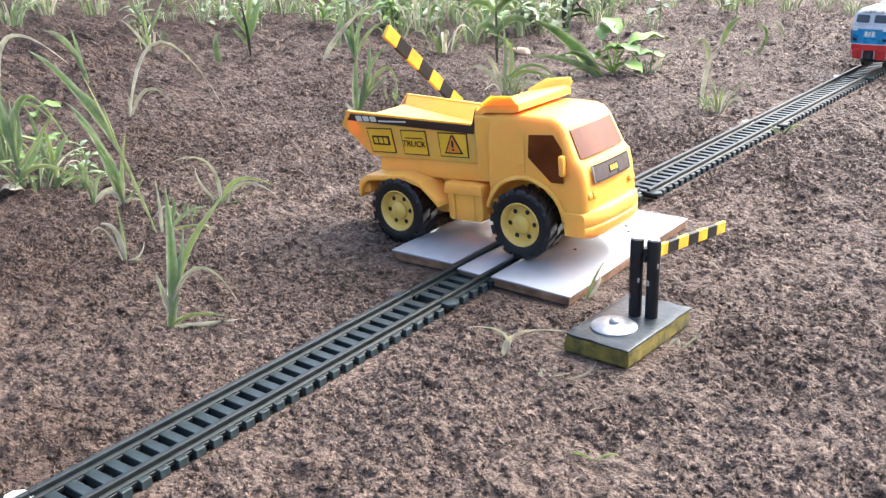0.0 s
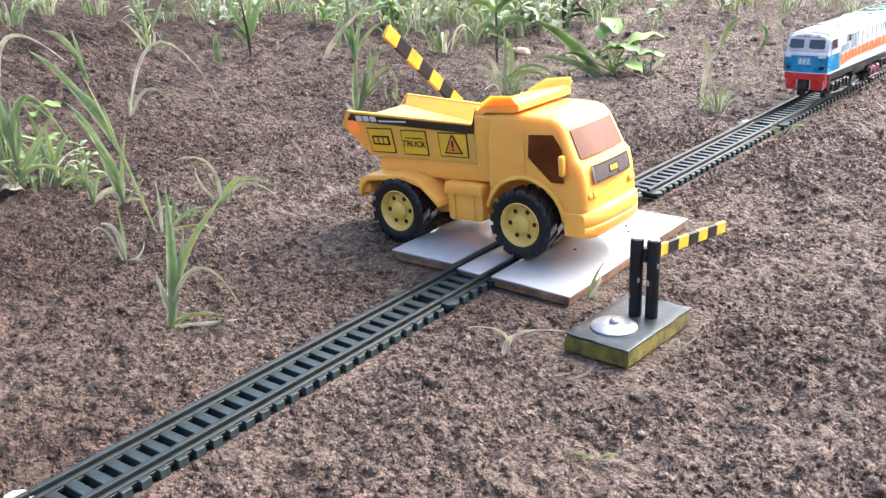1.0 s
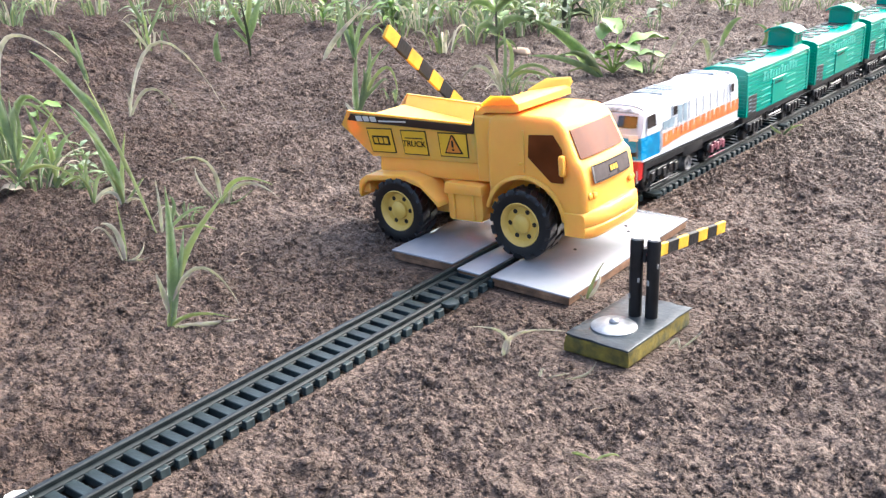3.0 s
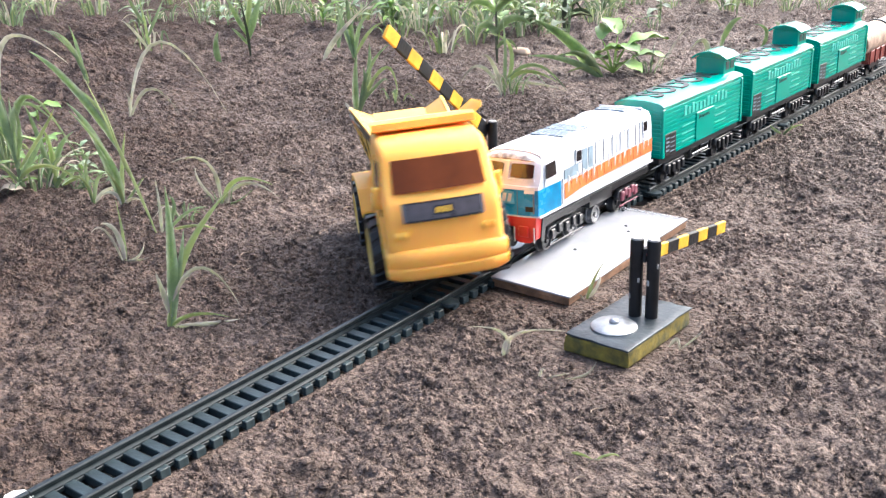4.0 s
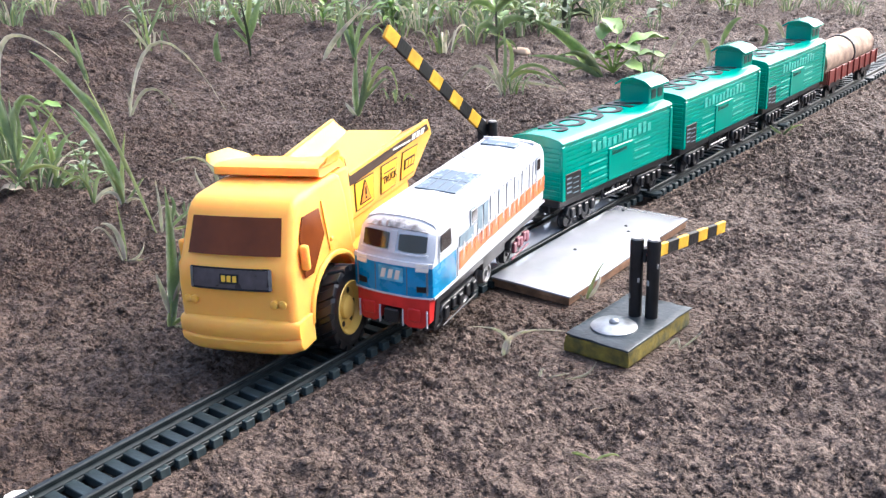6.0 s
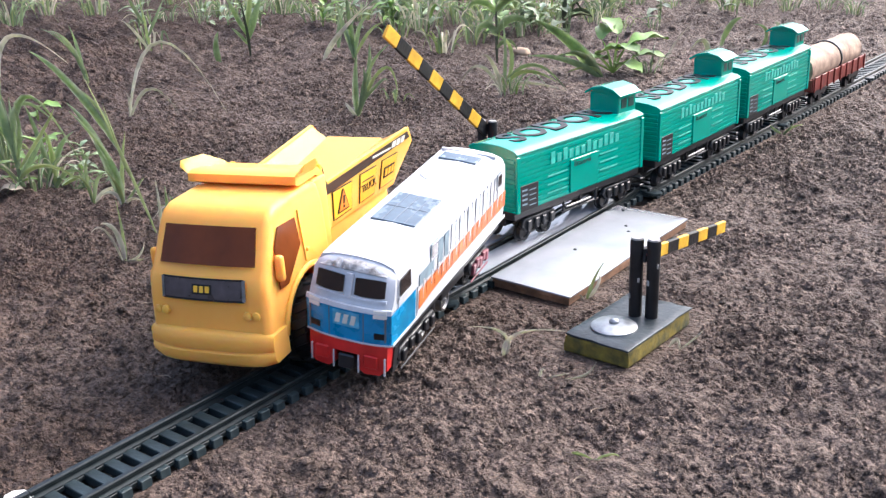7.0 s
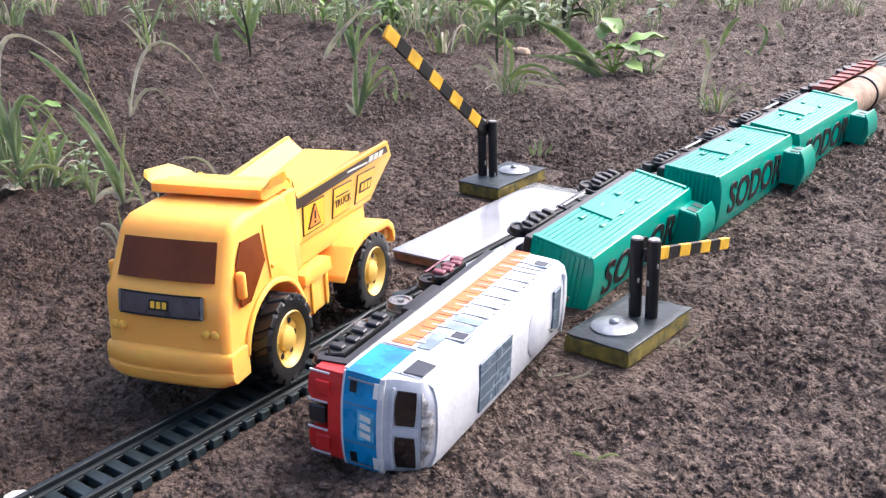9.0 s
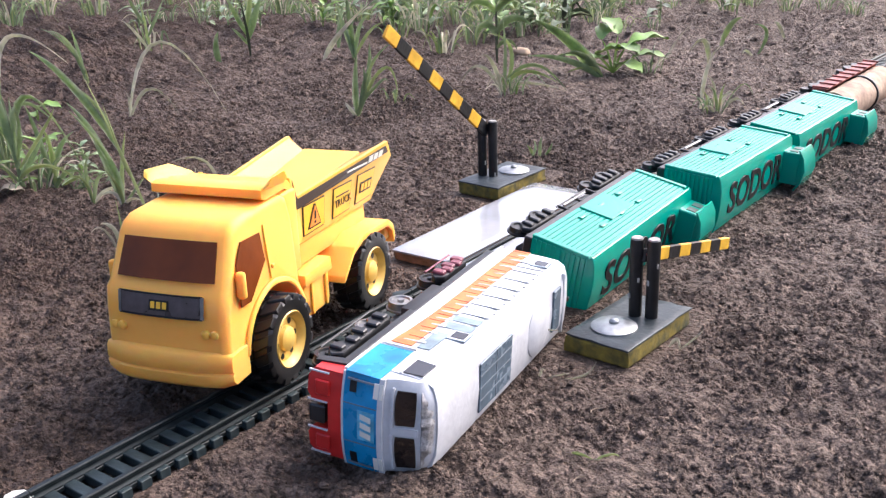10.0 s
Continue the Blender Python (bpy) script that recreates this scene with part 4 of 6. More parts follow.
        # orange band with a ragged lower front edge
        part("orange_band", bm_side_plate([(38, 24.2), (38, 32.0), (10, 33.0), (-20, 34.0), (-62, 34.6), (-62, 27.2), (-20, 27.0), (10, 26.6), (26, 25.6)], s, Y - 0.05), ORANGE, t, "orange printed band")
        part("grey_panel", bm_side_plate([(38, 34), (38, 38.6), (24, 39.2), (24, 34)], s, Y - 0.1), GREY_BLUE, t, "grey-blue printed panel")
        for x0, x1 in ((14.5, 19.5), (8.5, 13.0)):
            part("louvre_panel", bm_side_plate([(x0, 34.2), (x0, 44.8), (x1, 44.8), (x1, 34.2)], s, Y - 0.25), GREY_BLUE, t, "grey-blue printed louvre")
        for k in range(5):
            x = 2 - k * 9.4
            part("door_panel", bm_side_plate([(x - 3.4, 34.6), (x - 3.4, 45.2), (x + 3.4, 45.0), (x + 3.4, 34.4)], s, Y - 0.3), PANEL, t, "faint printed door panel")
        for k in range(13):
            x = 5.5 - k * 4.7
            part("panel_line", bm_side_plate([(x - 0.22, 34.5), (x - 0.22, 46), (x + 0.22, 46), (x + 0.22, 34.5)], s, Y - 0.3, 0.12), LINE, t)
        for k in range(14):
            x = 34.5 - k * 7.0 + 1.4 * math.sin(k * 5.1)
            low, w = 27.2 + 2.6 * abs(math.sin(k * 2.3)) + 0.1 * k, 0.5 + 0.35 * math.sin(k * 3.7)
            part("worn_gap", bm_side_plate([(x - 0.15, low), (x - w - 0.8, 35.2), (x + w - 0.4, 35.2), (x + 0.15, low)], s, Y + 0.08, 0.1, 0.15), PANEL if k % 2 else WHITE, t)
            part("band_seam", bm_side_plate([(x - 3.6, 27.6), (x - 3.6, 33.6), (x - 3.3, 33.6), (x - 3.3, 27.6)], s, Y + 0.08, 0.1, 0.15), RUST, t)
        for x, w in ((23.4, 2.4), (-53, 2.1)):
            part("window_outline", bm_side_plate([(x - w - 1.2, 38.8), (x - w - 1.2, 46.2), (x + w + 1.2, 46.2), (x + w + 1.2, 38.8)], s, Y - 0.3, 0.08, 0.3), GREY_BLUE, t)
            part("window_margin", bm_side_plate([(x - w - 0.8, 39.2), (x - w - 0.8, 45.9), (x + w + 0.8, 45.9), (x + w + 0.8, 39.2)], s, Y - 0.3, 0.12, 0.34), WHITE, t)
            win = part("body_window", bm_side_plate([(x - w, 40.2), (x - w, 45.2), (x + w, 45.2), (x + w, 40.2)], s, Y - 0.3, 0.2, 0.45), WINDOW, t, "small dark window")
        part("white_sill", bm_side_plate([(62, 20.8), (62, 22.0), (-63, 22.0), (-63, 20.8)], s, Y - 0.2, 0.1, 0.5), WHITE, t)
        part("handrail", bm_prism([(40.2, 22.5), (40.7, 22.5), (40.7, 35), (40.2, 35)], s * 16.9, s * 17.4), WHITE, t)
        # step bracket behind the pilot
        part("step_bracket", bm_poly_plate([(58, s * 15.4, 20.8), (54, s * 15.4, 20.8), (57, s * 15.4, 9), (60, s * 15.4, 9)], (0, s * 0.8, 0)), FRAME_BLACK, t)
        # bogie side frames
        for x0, x1, material, nm in ((14, 52, FRAME_BLACK, "bogie_frame"), (-50, -24, MAGENTA, "bogie_frame")):
            out = [(x0, 9.5), (x0 + 3, 12.5), (x1 - 3, 12.5), (x1, 9.5), (x1 - 2, 7), (x1 - 8, 5.2), (x1 - 11, 7.8), (x0 + 11, 7.8), (x0 + 8, 5.2), (x0 + 2, 7)]
            bf = part(nm, bm_prism(out, s * 11.5, s * 14.5, 0.4, 1), FRAME_BLACK, t, "moulded bogie side frame")
            for k in range(5):
                x = x0 + 5 + (x1 - x0 - 10) * k / 4
                part("spring_box", bm_box(x - 1.7, x + 1.7, min(s * 14.2, s * 15.8), max(s * 14.2, s * 15.8), 6.5 + (k % 2) * 1.8, 11.5 + (k % 2) * 1.2, 0.4, 1), material, bf)
            part("brake_rod", bm_box(x0 + 2, x1 - 2, min(s * 14.6, s * 15.2), max(s * 14.6, s * 15.2), 3.6, 4.5, 0.2, 1), material, bf)
        for x in (20, 46, -5, -30, -44):
            part("wheel", bm_turn([(0.01, s * 7.6), (5.6, s * 7.6), (5.6, s * 8.4), (4.9, s * 8.5), (4.7, s * 11.2), (3.6, s * 11.3), (3.2, s * 10.6), (1.4, s * 10.6), (1.2, s * 11.6), (0.01, s * 11.6)], 22, at=(x, 0, 4.75)), STEEL if x in (-5, 20) else FRAME_BLACK, t, "toy train wheel")
        part("underframe_tank", bm_box(-18, 8, min(s * 9, s * 14.6), max(s * 9, s * 14.6), 11.5, 19.5, 0.8, 2), FRAME_BLACK, t)
        part("air_pipe", bm_box(-60, 54, min(s * 14.8, s * 15.7), max(s * 14.8, s * 15.7), 18.2, 19.2, 0.3, 1), FRAME_BLACK, t)
    part("underframe", bm_box(-63, 60, -14.5, 14.5, 14.5, 21.6, 0.6, 1), FRAME_BLACK, t, "black underframe")
    part("motor_block", bm_box(-50, 50, -7, 7, 4.5, 15, 0.6, 1), FRAME_BLACK, t)
    part("red_marker", bm_box(-46, -42, -3, 3, 3.4, 4.6, 0.3, 1), RED, t)
    part("rear_coupling", bm_box(-70, -60, -2.2, 2.2, 7, 10, 0.5, 1), FRAME_BLACK, t)
    # roof: fan panel, hatch, dome
    pan = part("roof_panel", bm_box(-2, 25.6, -9.3, 9.3, 51.3, 52.0, 0.2, 1), ROOF_PRINT, t, "grey-blue printed roof panel")
    for k in (1, 2, 3):
        part("panel_seam", bm_box(-1.8, 25.4, -9.3 + k * 4.65 - 0.2, -9.3 + k * 4.65 + 0.2, 51.9, 52.15), LINE, pan, smooth=0)
    part("panel_seam", bm_box(11.6, 12.0, -9.2, 9.2, 51.9, 52.15), LINE, pan, smooth=0)
    part("roof_hatch", bm_box(-52, -44.5, -9.5, 8, 51.0, 52.2, 0.2, 1), ROOF_PRINT, t, "grey printed roof hatch")
    dome = bm_turn([(0.01, 50.5), (11.5, 50.5), (11.3, 51.6), (9, 52.7), (5, 53.3), (0.01, 53.5)], 28, axis="z", at=(-30, 0, 0))
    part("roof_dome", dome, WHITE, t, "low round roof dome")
    part("roof_rib", bm_box(-58, -56.5, -13, 13, 50.2, 51.9, 0.5, 2), WHITE, t)
    return t


loco = build_loco()


# ---------------------------------------------------------------- wagons
def build_van():
    t = thing("toy_goods_van", "sea-green plastic toy goods van with brakeman hut", "toy wagon", "green goods vans")
    sec = [(-15, 17.5), (-15, 46.2), (-15.8, 46.5), (-15.8, 47.5), (-13, 48.9), (-8, 49.8), (-3, 50.2), (3, 50.2), (8, 49.8), (13, 48.9), (15.8, 47.5), (15.8, 46.5), (15, 46.2), (15, 17.5)]
    part("body", bm_prism(sec, -54, 54, 0.3, 1, axis="x", angle=60), GREEN, t, smooth=30)
    for s in (-1, 1):
        # horizontal siding boards
        for k in range(11):
            z = 18.4 + k * 2.45
            part("siding_board", bm_prism([(0, z), (0.5, z + 0.2), (0.5, z + 1.7), (0, z + 1.95)] if s > 0 else [(0, z), (-0.38, z + 0.2), (-0.38, z + 1.9), (0, z + 2.1)], -53, 53, axis="x"), GREEN, t, smooth=0).location.y = s * 15 * K
        part("corner_post", bm_box(51.5, 54.3, min(s * 14.6, s * 16), max(s * 14.6, s * 16), 17.5, 45.8, 0.3, 1), GREEN, t)
        part("corner_post", bm_box(-54.3, -51.5, min(s * 14.6, s * 16), max(s * 14.6, s * 16), 17.5, 45.8, 0.3, 1), GREEN, t)
        part("sliding_door", bm_box(-12, 12, min(s * 15, s * 16.1), max(s * 15, s * 16.1), 18.5, 36, 0.3, 1), GREEN, t, "moulded sliding door")
        if s > 0:
            lad = part("ladder_sticker", bm_box(38, 51.4, min(s * 15.3, s * 16.0), max(s * 15.3, s * 16.0), 18, 31, 0.1, 1), BLACK, t, "black printed panel with pale lines", 0)
            for k in range(4):
                part("pale_line", bm_box(40, 45, min(s * 15.9, s * 16.12), max(s * 15.9, s * 16.12), 20 + k * 2.6, 20.5 + k * 2.6), GREY_BLUE, lad, smooth=0)
                part("pale_line", bm_box(46.5, 50.5, min(s * 15.9, s * 16.12), max(s * 15.9, s * 16.12), 21 + k * 2.4, 21.9 + k * 2.4), GREY_BLUE, lad, smooth=0)
            # brewery name as plain worn bars, rising towards the rear
            for k in range(12):
                x = 26 - k * 5.0
                tall = 6.0 if k in (0, 2, 6, 9, 10) else 4.4
                part("worn_letter_bar", bm_box(x - 1.7, x + 1.7, min(s * 15.4, s * 15.75), max(s * 15.4, s * 15.75), 37.2, 37.2 + tall, 0.1, 1), PALE_GREEN, t, smooth=0)
            text_part("lettering", "Brauerei", 4.2, DARK_GREEN, t, mm(2 * s, s * 16.2, 33.2, 90, 0, 180 if s > 0 else 0), 0.08)
            for k in range(3):
                part("worn_text_line", bm_box(-30, -14, min(s * 15.5, s * 15.8), max(s * 15.5, s * 15.8), 33 - k * 4.4, 33.7 - k * 4.4), PALE_GREEN, t, smooth=0)
                part("worn_text_line", bm_box(14, 30, min(s * 15.5, s * 15.8), max(s * 15.5, s * 15.8), 31 - k * 4.4, 31.7 - k * 4.4), PALE_GREEN, t, smooth=0)
        else:
            for x in (20, 1, -18):
                for z in (24.5, 35.5):
                    part("door_lug", bm_box(x - 2.6, x + 2.6, -16.2, -15.0, z - 1.2, z + 1.2, 0.5, 2), GREEN, t, "raised moulded lug")
        # bogies
        for xc in (34, -34):
            out = [(xc - 14, 9), (xc - 12, 12.5), (xc + 12, 12.5), (xc + 14, 9), (xc + 10, 5.2), (xc + 5, 7.4), (xc - 5, 7.4), (xc - 10, 5.2)]
            bf = part("bogie_frame", bm_prism(out, s * 11.2, s * 13.6, 0.4, 1), FRAME_BLACK, t, "moulded black bogie side frame")
            for k in range(4):
                x = xc - 9 + k * 6
                part("spring_box", bm_box(x - 1.6, x + 1.6, min(s * 13.4, s * 15), max(s * 13.4, s * 15), 6.2, 11.5, 0.5, 1), FRAME_BLACK, bf)
            for x in (xc - 8.5, xc + 8.5):
                part("wheel", bm_turn([(0.01, s * 7.6), (5.2, s * 7.6), (5.2, s * 8.4), (4.4, s * 8.6), (4.2, s * 11), (2.8, s * 11.1), (2.4, s * 10.4), (0.01, s * 10.4)], 18, at=(x, 0, 4.4)), FRAME_BLACK, t, "small black toy wheel")
        part("truss_rod", bm_box(-16, 16, min(s * 12.8, s * 13.6), max(s * 12.8, s * 13.6), 8.0, 9.0, 0.3, 1), FRAME_BLACK, t)
        part("brake_lever", bm_box(-8, 14, min(s * 14, s * 15), max(s * 14, s * 15), 10.5, 11.7, 0.3, 1), STEEL, t, "thin grey brake lever")
        for x in (-14, 0, 14):
            part("hanger", bm_box(x - 0.6, x + 0.6, min(s * 12.6, s * 13.8), max(s * 12.6, s * 13.8), 8, 15, 0.2, 1), FRAME_BLACK, t)
    for k in range(11):
        z = 18.4 + k * 2.45
        part("end_board", bm_box(53.7, 54.5, -14.4, 14.4, z, z + 1.7, 0.2, 1), GREEN, t, smooth=0)
    part("underframe", bm_box(-54, 54, -13.6, 13.6, 13.5, 17.6, 0.5, 1), FRAME_BLACK, t, "black underframe")
    part("centre_sill", bm_box(-50, 50, -4.5, 4.5, 8, 14, 0.5, 1), FRAME_BLACK, t)
    for s in (-1, 1):
        part("coupling", bm_prism([(s * 52, 8), (s * 62, 8), (s * 63, 9.5), (s * 62, 11), (s * 52, 11)], -2.0, 2.0, 0.3, 1), FRAME_BLACK, t)
    part("step", bm_box(-57, -53, 10, 15.5, 6, 7.2, 0.3, 1), FRAME_BLACK, t)
    part("step", bm_box(-57, -53, 10, 15.5, 10, 11.2, 0.3, 1), FRAME_BLACK, t)
    # brakeman's hut at the rear end
    hut = part("hut", bm_box(-55, -38.5, -9.5, 9.5, 46, 59.5, 0.5, 1), GREEN, t, "green brakeman hut")
    roof = [(-11.8, 58.6), (-11.8, 59.6), (-7.5, 62.4), (0, 64.0), (7.5, 62.4), (11.8, 59.6), (11.8, 58.6), (7, 61), (0, 62.4), (-7, 61)]
    part("hut_roof", bm_prism(roof, -56.4, -36.6, 0.2, 1, axis="x", angle=60), GREEN, hut, "glossy low curved roof")
    gable = [(-9.5, 59), (9.5, 59), (7, 61.2), (0, 62.6), (-7, 61.2)]
    part("gable", bm_prism(gable, -54.8, -38.7, axis="x"), GREEN, hut, smooth=0)
    for s in (-1, 1):
        for k in (-1, 1):
            part("hut_window", bm_box(-46.8 + k * 3.4 - 2.3, -46.8 + k * 3.4 + 2.3, min(s * 9.3, s * 9.8), max(s * 9.3, s * 9.8), 52, 57, 0.1, 1), DARK_GREEN, hut, smooth=0)
    # plain black plate over the hut's rear wall
    part("hut_back_dark", bm_box(-55.35, -54.9, -8, 8, 48, 59, 0.1, 1), BLACK, hut, "dark rear panel", 0)
    # roof lettering and ridge ribs
    text_part("roof_lettering", "SODOR", 23.0, BLACK, t, mm(3.5, -0.6, 50.15, 0, 0, 180), 0.35, "bold black roof lettering", 1.0, 0.45)
    for k in range(4):
        for x0 in (-16, 8):
            part("roof_stud", bm_box(x0 + k * 4, x0 + k * 4 + 2.2, 10.8, 12.2, 47.2, 49.0, 0.3, 1), GREEN, t)
    return t


van_a = build_van()
van_b = copy_thing(van_a, Matrix())
van_c = copy_thing(van_a, Matrix())


def build_log_wagon():
    t = thing("toy_log_wagon", "brick-red plastic toy flat wagon with a deck", "toy wagon")
    part("deck", bm_box(-58, 58, -14.5, 14.5, 12, 15, 0.4, 1), MAROON, t)
    for s in (-1, 1):
        side = part("side_board", bm_box(-58, 58, min(s * 13.4, s * 14.8), max(s * 13.4, s * 14.8), 12, 22, 0.3, 1), MAROON, t)
        for k in range(9):
            x = -56 + k * 14
            part("stake", bm_box(x - 0.9, x + 0.9, min(s * 14.7, s * 15.8), max(s * 14.7, s * 15.8), 11.5, 23.0, 0.3, 1), MAROON, side)
        for xc in (38, -38):
            out = [(xc - 13, 9), (xc - 11, 12), (xc + 11, 12), (xc + 13, 9), (xc + 9, 5.2), (xc + 5, 7.4), (xc - 5, 7.4), (xc - 9, 5.2)]
            part("bogie_frame", bm_prism(out, s * 11.2, s * 13.6, 0.4, 1), FRAME_BLACK, t, "moulded black bogie side frame")
            for x in (xc - 8, xc + 8):
                part("wheel", bm_turn([(0.01, s * 7.6), (5.2, s * 7.6), (5.2, s * 8.4), (4.4, s * 8.6), (4.2, s * 11), (2.4, s * 11), (0.01, s * 10.4)], 18, at=(x, 0, 4.4)), FRAME_BLACK, t, "small black toy wheel")
    part("underframe", bm_box(-56, 56, -9, 9, 8.5, 12.2, 0.4, 1), PALE_FRAME, t, "pale brown underframe with dark slots")
    for k in range(4):
        part("deck_slot", bm_box(-43 + k * 26, -35 + k * 26, -6, 6, 8.2, 8.6), BLACK, t, smooth=0)
    for s in (-1, 1):
        part("end_board", bm_box(min(s * 57, s * 58.4), max(s * 57, s * 58.4), -14, 14, 12, 21, 0.3, 1), MAROON, t)
        part("coupling", bm_prism([(s * 56, 8), (s * 64, 8), (s * 65, 9.5), (s * 64, 11), (s * 56, 11)], -2.0, 2.0, 0.3, 1), FRAME_BLACK, t)
    log = bmesh.new()
    rows = []
    for i in range(25):
        x = -55 + 110 * i / 24
        ring = []
        for k in range(24):
            a = math.tau * k / 24
            r = 12.6 * (1 + 0.05 * noise.noise(Vector((x * 0.05, math.cos(a) * 1.5, math.sin(a) * 1.5))) + 0.02 * noise.noise(Vector((x * 0.3, math.cos(a) * 5, math.sin(a) * 5))))
            ring.append((x + (0.8 * noise.noise(Vector((k, i, 0))) if i in (0, 24) else 0), r * math.cos(a), 26.5 + r * math.sin(a)))
        rows.append(ring)
    bm_loft(rows, 0, 1, log)
    part("log", log, LOG, t, "pale peeled wooden log", 45)
    band = bm_turn([(12.9, -1.3), (13.7, -1.1), (13.7, 1.1), (12.9, 1.3)], 28, axis="x", at=(-6, 0, 26.5))
    part("strap", band, FRAME_BLACK, t, "thin black strap round the log")
    return t


log_wagon = build_log_wagon()


# ---------------------------------------------------------------- plants
SIDE = Vector((0.793, 0.609, 0.0))   # the plants' sideways axis
BACK = Vector((-0.609, 0.793, 0.0))
plant_dice = random.Random(17)


def bm_blade(p0, p1, p2, width, fold=0.25, twist=0.0, n=10):
    """A grass blade along a bent line: folded along its rib, widest below the middle, pointed."""
    bm = bmesh.new()
    rows = []
    c = 2 * p1 - (p0 + p2) / 2
    for i in range(n + 1):
        u = i / n
        p = (1 - u) ** 2 * p0 + 2 * u * (1 - u) * c + u * u * p2
        d = (2 * (1 - u) * (c - p0) + 2 * u * (p2 - c)).normalized()
        across = d.cross(Vector((0, 0, 1)))
        if across.length < 0.3:
            across = SIDE.copy()
        across = (across.normalized() * 0.35 + (d.cross(BACK)).normalized() * 0.8).normalized()
        across = (Matrix.Rotation(twist * u, 3, d) @ across).normalized()
        up = across.cross(d).normalized()
        w = width / 2 * (0.45 + 0.55 * min(1, u * 4)) * max(0.03, (1 - u ** 2.6))
        t = 0.12 + 0.02 * width
        rows.append([p - across * w + up * w * fold, p + up * t * 0.3 - up * 0.02, p + across * w + up * w * fold, p - up * t])
    bm_loft([[tuple(q) for q in r] for r in rows], 0, 1, bm)
    return bm


def grass_plant(name, label, x, y, blades):
    """Blades are given sideways and upwards from the foot, in millimetres: start, middle, tip, width, material."""
    z = float(ground_z(x * K, y * K)) / K
    t = thing(name, label, "plant", "plants in the soil", mm(x, y, z - 1.0))
    for s0, h0, s1, h1, s2, h2, w, material in blades:
        size = math.hypot(s2 - s0, h2 - h0)
        lean = plant_dice.uniform(-0.22, 0.22) * size
        a = SIDE * s0 + Vector((0, 0, h0 - 0.5))
        b = SIDE * s1 + BACK * lean * 0.35 + Vector((0, 0, h1 + 0.8))
        c = SIDE * s2 + BACK * lean + Vector((0, 0, h2 + 0.8))
        part("blade", bm_blade(a, b, c, max(0.5, w), 0.3, plant_dice.uniform(-0.6, 0.6)), material, t, smooth=60)
    return t


def grass_tuft(x, y, h, n):
    z = float(ground_z(x * K, y * K)) / K
    t = thing("grass_tuft", "tuft of mixed green and dry grass blades", "plant", "grass tufts", mm(x, y, z - 1.0))
    for _ in range(n * 2):
        a = plant_dice.uniform(0, math.tau)
        out = Vector((math.cos(a), math.sin(a), 0))
        r = plant_dice.uniform(0, h * 0.45)
        tall = h * plant_dice.uniform(0.45, 1.15)
        reach = tall * plant_dice.uniform(0.15, 1.2)
        droop = plant_dice.uniform(0.1, 1.0)
        p0 = out * r
        p1 = p0 + out * reach * 0.4 + Vector((0, 0, tall * 0.75))
        p2 = p0 + out * reach + Vector((0, 0, tall * droop))
        roll = plant_dice.random()
        material = LEAF if roll < 0.55 else LEAF_YELLOW if roll < 0.72 else STRAW if roll < 0.95 else DOCK
        part("blade", bm_blade(p0, p1, p2, h * plant_dice.uniform(0.03, 0.085), 0.3, plant_dice.uniform(-1, 1), 8), material, t, smooth=60)
    return t


def bm_broad_leaf(length, width, curl):
    """A pointed oval leaf with a folded rib and wavy rim."""
    rows = []
    n = 12
    for i in range(n + 1):
        u = i / n
        w = max(0.25, width / 2 * math.sin(math.pi * min(1, u * 0.92 + 0.06)) ** 0.8)
        z = curl * length * (u - u * u * 1.4)
        wave = 0.06 * width * math.sin(u * 14)
        rows.append([(length * u, -w, z + w * 0.28 + wave), (length * u, -w * 0.5, z + w * 0.08), (length * u, 0, z), (length * u, w * 0.5, z + w * 0.08), (length * u, w, z + w * 0.28 - wave), (length * u, 0, z - 0.5)])
    return bm_loft(rows)


def leafy_plant(label, x, y, leaves, material, name="weed_plant"):
    """Leaves: sideways, back, height of the stalk's top; length, width, turn, tilt."""
    z = float(ground_z(x * K, y * K)) / K
    t = thing(name, label, "plant", "plants in the soil", mm(x, y, z - 0.5))
    for s, b, h, ln, w, turn, tilt in leaves:
        top = SIDE * s + BACK * b + Vector((0, 0, h))
        part("leaf_stalk", bm_blade(Vector((0, 0, 0)), top * 0.5 + Vector((0, 0, h * 0.15)), top, max(1.0, w * 0.12), 0.1), material, t, smooth=60)
        bm = bm_broad_leaf(ln, w, 0.35)
        bm.transform(mm(*top, 0, tilt, turn))
        part("leaf", bm, material, t, smooth=60)
    return t


